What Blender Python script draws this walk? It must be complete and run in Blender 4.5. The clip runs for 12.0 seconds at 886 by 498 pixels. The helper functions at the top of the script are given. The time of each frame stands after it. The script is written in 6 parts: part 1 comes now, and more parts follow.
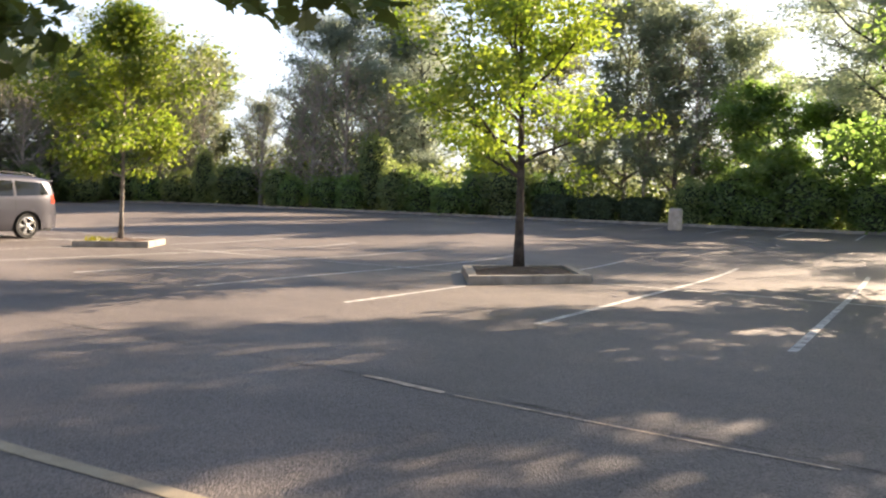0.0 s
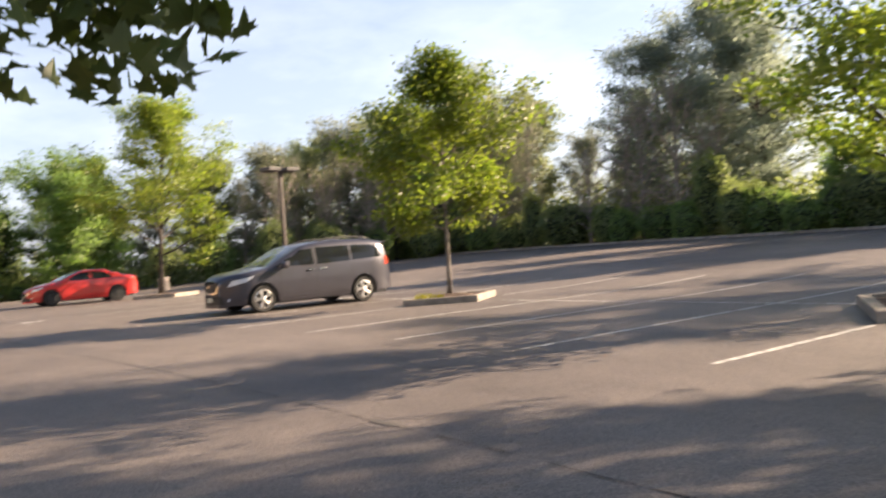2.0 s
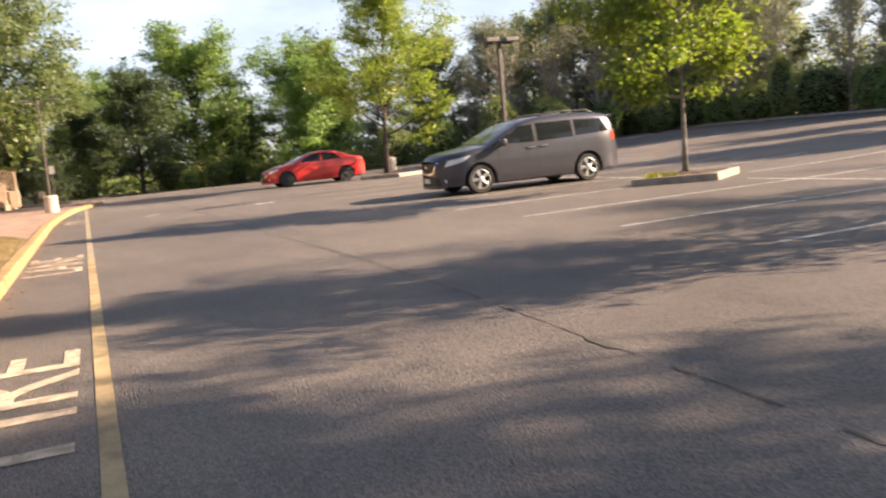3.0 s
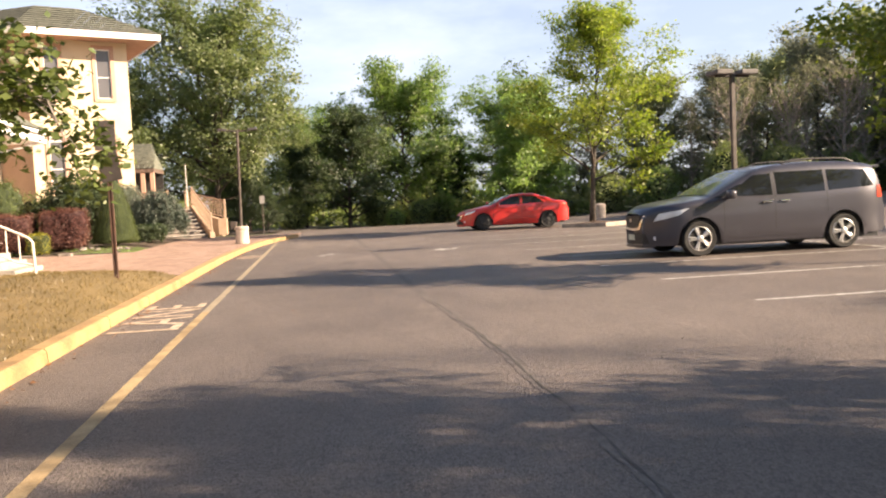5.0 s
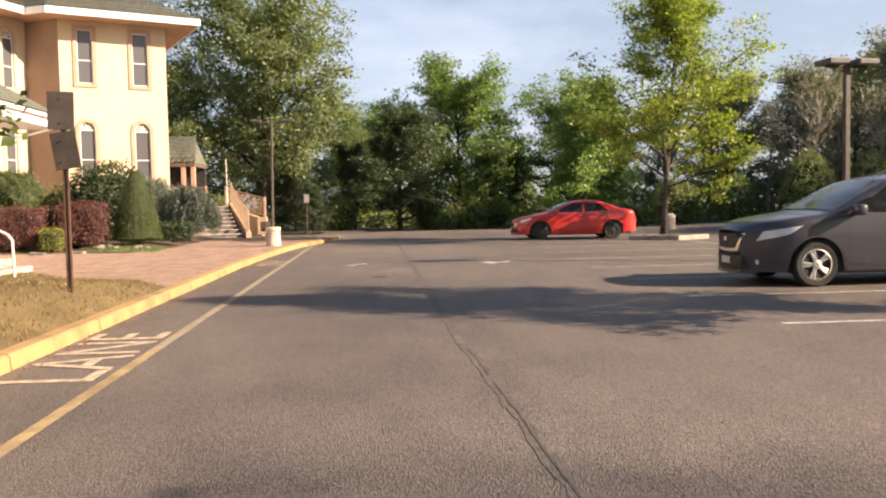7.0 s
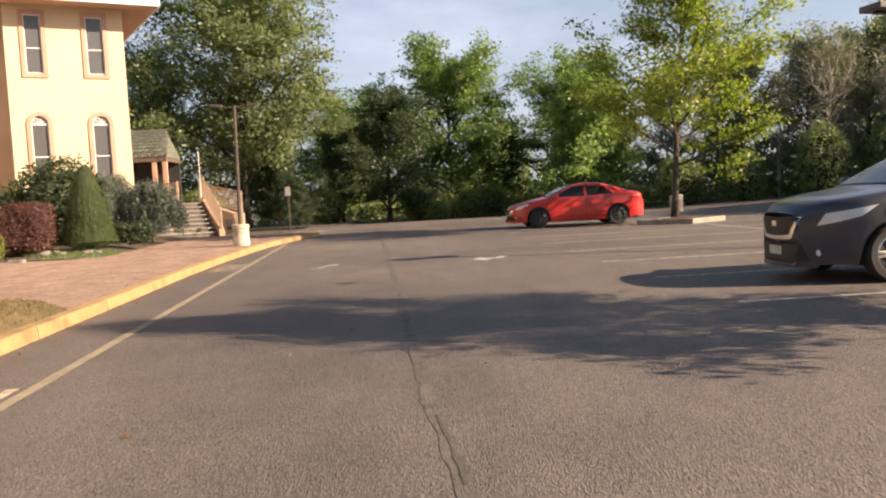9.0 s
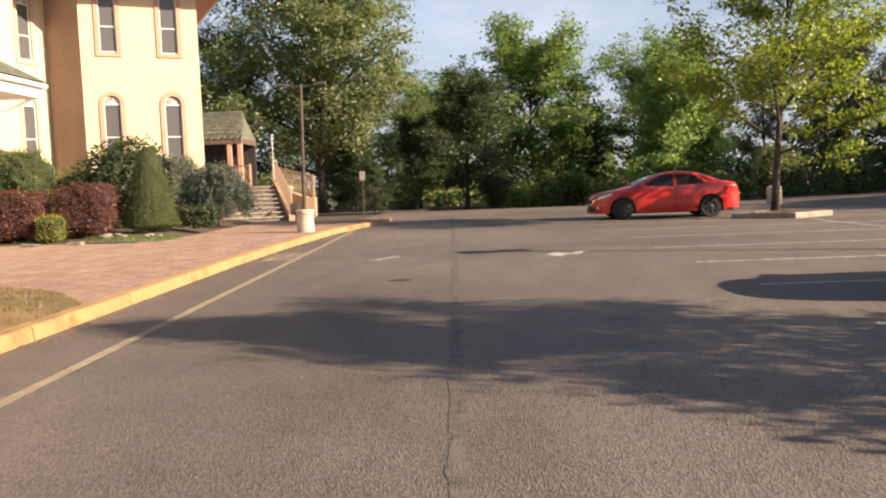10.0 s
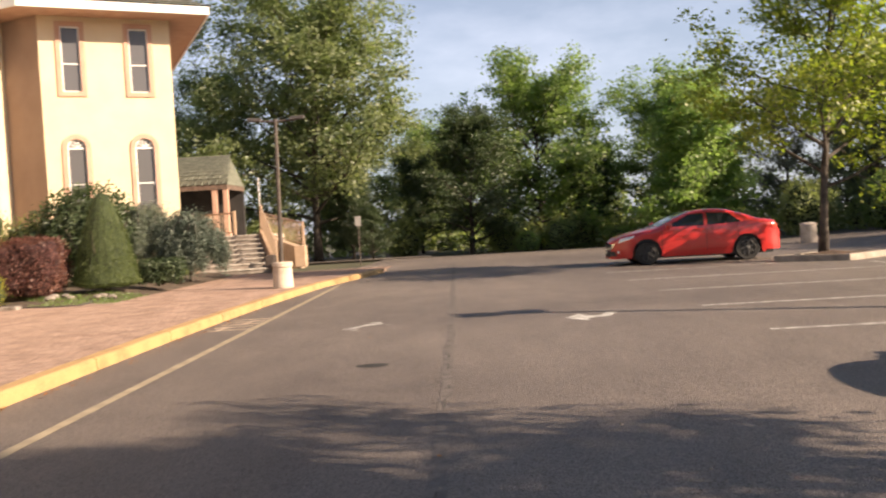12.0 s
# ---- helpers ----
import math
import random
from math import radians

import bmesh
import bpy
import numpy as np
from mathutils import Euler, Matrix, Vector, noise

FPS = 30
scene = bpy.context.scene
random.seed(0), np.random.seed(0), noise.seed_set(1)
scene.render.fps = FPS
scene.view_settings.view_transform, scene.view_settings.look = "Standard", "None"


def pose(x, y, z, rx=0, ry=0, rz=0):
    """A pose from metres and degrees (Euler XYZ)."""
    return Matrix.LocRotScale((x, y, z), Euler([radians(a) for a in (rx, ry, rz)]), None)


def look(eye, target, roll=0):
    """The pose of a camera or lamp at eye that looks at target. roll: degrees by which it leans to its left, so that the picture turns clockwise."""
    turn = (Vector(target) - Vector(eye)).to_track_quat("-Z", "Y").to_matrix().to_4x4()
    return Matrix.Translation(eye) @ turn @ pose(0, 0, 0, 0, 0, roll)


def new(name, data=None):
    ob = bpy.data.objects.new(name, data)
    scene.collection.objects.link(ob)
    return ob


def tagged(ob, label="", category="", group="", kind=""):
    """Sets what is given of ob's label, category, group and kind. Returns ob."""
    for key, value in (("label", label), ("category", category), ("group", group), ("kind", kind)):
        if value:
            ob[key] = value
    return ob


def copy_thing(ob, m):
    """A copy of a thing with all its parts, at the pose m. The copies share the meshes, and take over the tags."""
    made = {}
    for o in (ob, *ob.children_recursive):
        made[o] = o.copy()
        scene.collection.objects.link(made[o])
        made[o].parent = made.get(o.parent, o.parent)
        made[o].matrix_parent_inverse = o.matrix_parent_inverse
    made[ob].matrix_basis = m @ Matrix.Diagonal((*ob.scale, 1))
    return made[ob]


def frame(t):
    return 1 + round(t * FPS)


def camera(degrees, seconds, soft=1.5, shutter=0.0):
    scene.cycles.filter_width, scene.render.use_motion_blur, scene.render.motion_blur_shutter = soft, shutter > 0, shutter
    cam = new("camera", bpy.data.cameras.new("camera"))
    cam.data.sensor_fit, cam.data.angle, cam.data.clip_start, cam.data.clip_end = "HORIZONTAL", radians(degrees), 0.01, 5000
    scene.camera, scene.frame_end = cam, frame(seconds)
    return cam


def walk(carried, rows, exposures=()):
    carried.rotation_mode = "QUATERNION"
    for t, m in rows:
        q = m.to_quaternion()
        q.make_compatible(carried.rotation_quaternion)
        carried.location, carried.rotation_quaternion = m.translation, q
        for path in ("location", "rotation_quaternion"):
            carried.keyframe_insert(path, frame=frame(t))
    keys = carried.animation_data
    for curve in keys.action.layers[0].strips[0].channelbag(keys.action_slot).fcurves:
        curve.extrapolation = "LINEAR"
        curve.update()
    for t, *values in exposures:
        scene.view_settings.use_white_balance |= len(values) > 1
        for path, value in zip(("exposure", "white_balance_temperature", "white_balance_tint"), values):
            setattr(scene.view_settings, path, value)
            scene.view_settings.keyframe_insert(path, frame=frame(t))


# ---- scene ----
cam = camera(55.2, 12.0, soft=2.1, shutter=0.3)
PATH = [
    (0, (0.258, -0.053, 1.37), (1.989, 0.943, 1.264), 2.1),
    (0.5, (0.674, 0.347, 1.402), (2.428, 1.306, 1.331), -1.0),
    (1, (1.211, 0.782, 1.428), (2.829, 1.944, 1.248), 0.2),
    (1.5, (1.659, 1.2, 1.437), (3.252, 2.41, 1.464), -0.7),
    (2, (2.135, 1.606, 1.386), (3.362, 3.186, 1.377), -4.1),
    (2.5, (2.592, 2.119, 1.337), (3.674, 3.787, 1.124), -0.5),
    (3, (3.021, 2.826, 1.35), (3.761, 4.667, 1.098), -5.5),
    (5, (4.475, 5.87, 1.362), (4.749, 7.848, 1.244), -2.8),
    (5.5, (4.678, 6.655, 1.387), (4.916, 8.632, 1.196), -3.1),
    (6, (4.85, 7.475, 1.392), (5.166, 9.444, 1.241), -5.9),
    (6.5, (4.968, 8.268, 1.384), (5.149, 10.258, 1.287), -1.9),
    (8.5, (5.425, 11.108, 1.348), (5.517, 13.1, 1.189), -1.1),
    (9, (5.571, 11.857, 1.355), (5.718, 13.847, 1.222), -3.0),
    (9.5, (5.732, 12.697, 1.359), (5.702, 14.693, 1.245), -1.8),
    (10, (5.888, 13.462, 1.343), (5.842, 15.455, 1.187), -2.1),
    (10.5, (5.937, 14.366, 1.333), (5.769, 16.355, 1.204), -1.5),
    (11, (6.012, 15.075, 1.353), (5.767, 17.058, 1.265), -3.1),
    (11.5, (5.991, 15.924, 1.379), (5.793, 17.913, 1.311), -0.5),
    (12, (6.042, 16.647, 1.389), (5.983, 18.645, 1.334), -3.3),
]
walk(cam, [(t, look(eye, target, roll)) for t, eye, target, roll in PATH],
     exposures=[(0.0, 2.25, 6650, 10), (0.5, 1.92, 6650, 10), (1.0, 1.75, 6650, 10), (1.5, 2.15, 6650, 10), (2.0, 1.92, 6800, 12), (2.5, 1.67, 6800, 12), (3.0, 1.95, 6800, 12), (5.0, 1.85, 6800, 12), (5.5, 1.55, 6800, 12), (6.0, 1.67, 6800, 12), (6.5, 1.6, 6800, 12), (8.5, 1.47, 6800, 12), (9.0, 1.4, 6800, 12), (10.0, 1.4, 6800, 12), (11.0, 1.57, 6800, 12), (11.5, 1.47, 6800, 12), (12.0, 1.47, 6800, 12)])


# ---- world, sun, exposure ----
SUN_DIR = Vector((0.945, -0.33, math.tan(radians(25)))).normalized()   # towards the sun
world = bpy.data.worlds.new("world")
scene.world = world
world.use_nodes = True
wn, wl = world.node_tree.nodes, world.node_tree.links
wn.clear()
sky = wn.new("ShaderNodeTexSky")
sky.sky_type, sky.sun_disc = "NISHITA", False
sky.sun_elevation = radians(25)
sky.sun_rotation = math.atan2(SUN_DIR.x, SUN_DIR.y)
sky.air_density, sky.dust_density, sky.ozone_density = 1.0, 2.0, 3.0
tc = wn.new("ShaderNodeTexCoord")
mp = wn.new("ShaderNodeMapping")
mp.inputs["Scale"].default_value = (1.3, 1.3, 3.6)
cn = wn.new("ShaderNodeTexNoise")
cn.inputs["Scale"].default_value, cn.inputs["Detail"].default_value, cn.inputs["Roughness"].default_value = 2.2, 8, 0.58
cr = wn.new("ShaderNodeMapRange")
cr.inputs["From Min"].default_value, cr.inputs["From Max"].default_value = 0.40, 0.66
cr.inputs["To Min"].default_value, cr.inputs["To Max"].default_value = 0.5, 1.0
cm = wn.new("ShaderNodeMix")
cm.data_type = "RGBA"
ca = wn.new("ShaderNodeMix")             # cloud: its own white and the sky's light through it
ca.data_type, ca.blend_type = "RGBA", "ADD"
ca.inputs["Factor"].default_value = 0.5
ca.inputs["A"].default_value = (4.8, 5.05, 6.0, 1)
wl.new(sky.outputs["Color"], ca.inputs["B"])
wl.new(ca.outputs["Result"], cm.inputs["B"])
bg = wn.new("ShaderNodeBackground")
bg.inputs["Strength"].default_value = 0.05
wo = wn.new("ShaderNodeOutputWorld")
wl.new(tc.outputs["Generated"], mp.inputs["Vector"])
wl.new(mp.outputs["Vector"], cn.inputs["Vector"])
wl.new(cn.outputs["Fac"], cr.inputs["Value"])
sz = wn.new("ShaderNodeSeparateXYZ")       # banks of cloud thin out towards the unseen zenith, to deepen ground shade
hr_ = wn.new("ShaderNodeMapRange")
hr_.inputs["From Min"].default_value, hr_.inputs["From Max"].default_value = 0.22, 0.5
hr_.inputs["To Min"].default_value, hr_.inputs["To Max"].default_value = 1.0, 0.08
hm = wn.new("ShaderNodeMath")
hm.operation = "MULTIPLY"
wl.new(tc.outputs["Generated"], sz.inputs["Vector"])
wl.new(sz.outputs["Z"], hr_.inputs["Value"])
wl.new(cr.outputs["Result"], hm.inputs[0])
wl.new(hr_.outputs["Result"], hm.inputs[1])
wl.new(hm.outputs[0], cm.inputs["Factor"])
wl.new(sky.outputs["Color"], cm.inputs["A"])
wl.new(cm.outputs["Result"], bg.inputs["Color"])
wl.new(bg.outputs["Background"], wo.inputs["Surface"])

sun = new("sun", bpy.data.lights.new("sun", "SUN"))
sun.data.energy, sun.data.angle, sun.data.color = 5.0, radians(0.6), (1.0, 0.80, 0.60)
sun.matrix_world = look(SUN_DIR * 60, (0, 0, 0))


# ---- materials ----
def nodes_of(name):
    m = bpy.data.materials.new(name)
    m.use_nodes = True
    nt = m.node_tree
    return m, nt.nodes, nt.links, nt.nodes["Principled BSDF"]


def surface(name, c1, c2, scale=3.0, rough=0.8, bump=0.15, fine=40.0, metal=0.0, spread=(0.35, 0.65), random_tone=0.0, coat=0.0, spec=0.5):
    """Two tones mixed by a broad and a fine noise, with fine relief."""
    m, n, l, b = nodes_of(name)
    co = n.new("ShaderNodeTexCoord")
    n1, n2 = n.new("ShaderNodeTexNoise"), n.new("ShaderNodeTexNoise")
    n1.inputs["Scale"].default_value, n1.inputs["Detail"].default_value = scale, 5
    n2.inputs["Scale"].default_value, n2.inputs["Detail"].default_value = fine, 3
    for k in (n1, n2):
        l.new(co.outputs["Object"], k.inputs["Vector"])
    ad = n.new("ShaderNodeMath")
    ad.operation = "MULTIPLY_ADD"
    ad.inputs[1].default_value = 0.35
    l.new(n2.outputs["Fac"], ad.inputs[0])
    l.new(n1.outputs["Fac"], ad.inputs[2])
    mr = n.new("ShaderNodeMapRange")
    mr.inputs["From Min"].default_value, mr.inputs["From Max"].default_value = spread[0] + 0.17, spread[1] + 0.17
    l.new(ad.outputs[0], mr.inputs["Value"])
    mx = n.new("ShaderNodeMix")
    mx.data_type = "RGBA"
    mx.inputs["A"].default_value, mx.inputs["B"].default_value = (*c1, 1), (*c2, 1)
    l.new(mr.outputs["Result"], mx.inputs["Factor"])
    out = mx.outputs["Result"]
    if random_tone:
        oi = n.new("ShaderNodeObjectInfo")
        ge = n.new("ShaderNodeNewGeometry")
        sm = n.new("ShaderNodeMath")
        l.new(oi.outputs["Random"], sm.inputs[0])
        l.new(ge.outputs["Random Per Island"], sm.inputs[1])
        fr = n.new("ShaderNodeMath")
        fr.operation = "FRACT"
        l.new(sm.outputs[0], fr.inputs[0])
        vr = n.new("ShaderNodeMapRange")
        vr.inputs["To Min"].default_value, vr.inputs["To Max"].default_value = 1 - random_tone, 1 + random_tone
        l.new(fr.outputs[0], vr.inputs["Value"])
        hs = n.new("ShaderNodeHueSaturation")
        l.new(vr.outputs["Result"], hs.inputs["Value"])
        l.new(out, hs.inputs["Color"])
        out = hs.outputs["Color"]
    l.new(out, b.inputs["Base Color"])
    b.inputs["Roughness"].default_value, b.inputs["Metallic"].default_value = rough, metal
    b.inputs["Coat Weight"].default_value = coat
    b.inputs["Coat Roughness"].default_value = 0.09
    b.inputs["Specular IOR Level"].default_value = spec
    if bump:
        bu = n.new("ShaderNodeBump")
        bu.inputs["Strength"].default_value, bu.inputs["Distance"].default_value = bump, 0.02
        l.new(n2.outputs["Fac"], bu.inputs["Height"])
        l.new(bu.outputs["Normal"], b.inputs["Normal"])
    return m


def leaf_material(name, c1, c2, glow, scale=0.6, translucent=0.45):
    """Leaves: a diffuse side and light that comes through from behind."""
    m, n, l, b = nodes_of(name)
    n.remove(b)
    ge = n.new("ShaderNodeNewGeometry")
    oi = n.new("ShaderNodeObjectInfo")
    co = n.new("ShaderNodeTexCoord")
    no = n.new("ShaderNodeTexNoise")
    no.inputs["Scale"].default_value = scale
    l.new(co.outputs["Object"], no.inputs["Vector"])
    ad = n.new("ShaderNodeMath")
    ad.operation = "MULTIPLY_ADD"
    ad.inputs[1].default_value = 0.5
    l.new(ge.outputs["Random Per Island"], ad.inputs[0])
    l.new(no.outputs["Fac"], ad.inputs[2])
    mr = n.new("ShaderNodeMapRange")
    mr.inputs["From Min"].default_value, mr.inputs["From Max"].default_value = 0.4, 1.1
    l.new(ad.outputs[0], mr.inputs["Value"])
    mx = n.new("ShaderNodeMix")
    mx.data_type = "RGBA"
    mx.inputs["A"].default_value, mx.inputs["B"].default_value = (*c1, 1), (*c2, 1)
    l.new(mr.outputs["Result"], mx.inputs["Factor"])
    hs = n.new("ShaderNodeHueSaturation")
    vr = n.new("ShaderNodeMapRange")
    vr.inputs["To Min"].default_value, vr.inputs["To Max"].default_value = 0.8, 1.2
    l.new(oi.outputs["Random"], vr.inputs["Value"])
    l.new(vr.outputs["Result"], hs.inputs["Value"])
    l.new(mx.outputs["Result"], hs.inputs["Color"])
    di, tr, gl, ms, m2 = (n.new("ShaderNodeBsdfDiffuse"), n.new("ShaderNodeBsdfTranslucent"), n.new("ShaderNodeBsdfGlossy"),
                          n.new("ShaderNodeMixShader"), n.new("ShaderNodeMixShader"))
    gm = n.new("ShaderNodeMix")
    gm.data_type, gm.blend_type = "RGBA", "MULTIPLY"
    gm.inputs["Factor"].default_value = 1
    gm.inputs["B"].default_value = (*glow, 1)
    l.new(hs.outputs["Color"], gm.inputs["A"])
    l.new(hs.outputs["Color"], di.inputs["Color"])
    l.new(gm.outputs["Result"], tr.inputs["Color"])
    gl.inputs["Roughness"].default_value = 0.45
    gl.inputs["Color"].default_value = (0.6, 0.6, 0.6, 1)
    ms.inputs["Fac"].default_value = translucent
    l.new(di.outputs[0], ms.inputs[1])
    l.new(tr.outputs[0], ms.inputs[2])
    m2.inputs["Fac"].default_value = 0.05
    l.new(ms.outputs[0], m2.inputs[1])
    l.new(gl.outputs[0], m2.inputs[2])
    l.new(m2.outputs[0], n["Material Output"].inputs["Surface"])
    return m


def asphalt_material():
    m, n, l, b = nodes_of("asphalt")
    co = n.new("ShaderNodeTexCoord")
    def noise_at(scale, detail=4, sx=1.0, sy=1.0):
        mpn = n.new("ShaderNodeMapping")
        mpn.inputs["Scale"].default_value = (sx, sy, 1)
        k = n.new("ShaderNodeTexNoise")
        k.inputs["Scale"].default_value, k.inputs["Detail"].default_value = scale, detail
        l.new(co.outputs["Object"], mpn.inputs["Vector"])
        l.new(mpn.outputs["Vector"], k.inputs["Vector"])
        return k.outputs["Fac"]
    broad, mid = noise_at(0.16, 5), noise_at(1.7, 4, 1.0, 0.45)
    vo = n.new("ShaderNodeTexVoronoi")
    vo.inputs["Scale"].default_value = 92
    l.new(co.outputs["Object"], vo.inputs["Vector"])
    a1 = n.new("ShaderNodeMath")
    a1.operation = "MULTIPLY_ADD"
    a1.inputs[1].default_value = 0.45
    l.new(mid, a1.inputs[0])
    l.new(broad, a1.inputs[2])
    mr = n.new("ShaderNodeMapRange")
    mr.inputs["From Min"].default_value, mr.inputs["From Max"].default_value = 0.5, 0.95
    l.new(a1.outputs[0], mr.inputs["Value"])
    mx = n.new("ShaderNodeMix")
    mx.data_type = "RGBA"
    mx.inputs["A"].default_value, mx.inputs["B"].default_value = (0.096, 0.081, 0.073, 1), (0.172, 0.145, 0.126, 1)
    l.new(mr.outputs["Result"], mx.inputs["Factor"])
    # single pale stones in the binder
    sr = n.new("ShaderNodeMapRange")
    sr.inputs["From Min"].default_value, sr.inputs["From Max"].default_value = 0.0, 1.0
    sr.inputs["To Min"].default_value, sr.inputs["To Max"].default_value = 0.56, 1.6
    sep = n.new("ShaderNodeSeparateColor")
    l.new(vo.outputs["Color"], sep.inputs[0])
    l.new(sep.outputs[0], sr.inputs["Value"])
    hs = n.new("ShaderNodeHueSaturation")
    l.new(sr.outputs["Result"], hs.inputs["Value"])
    l.new(mx.outputs["Result"], hs.inputs["Color"])
    l.new(hs.outputs["Color"], b.inputs["Base Color"])
    b.inputs["Roughness"].default_value = 0.6
    b.inputs["Specular IOR Level"].default_value = 0.3
    bu = n.new("ShaderNodeBump")
    bu.inputs["Strength"].default_value, bu.inputs["Distance"].default_value = 0.55, 0.012
    l.new(vo.outputs["Distance"], bu.inputs["Height"])
    l.new(bu.outputs["Normal"], b.inputs["Normal"])
    return m


def glass_material(name, tint, rough=0.02):
    """Dark pane: a glossy coat over a nearly black interior."""
    m, n, l, b = nodes_of(name)
    b.inputs["Base Color"].default_value = (*tint, 1)
    b.inputs["Roughness"].default_value = rough
    b.inputs["IOR"].default_value = 1.52
    b.inputs["Specular IOR Level"].default_value = 0.4
    return m


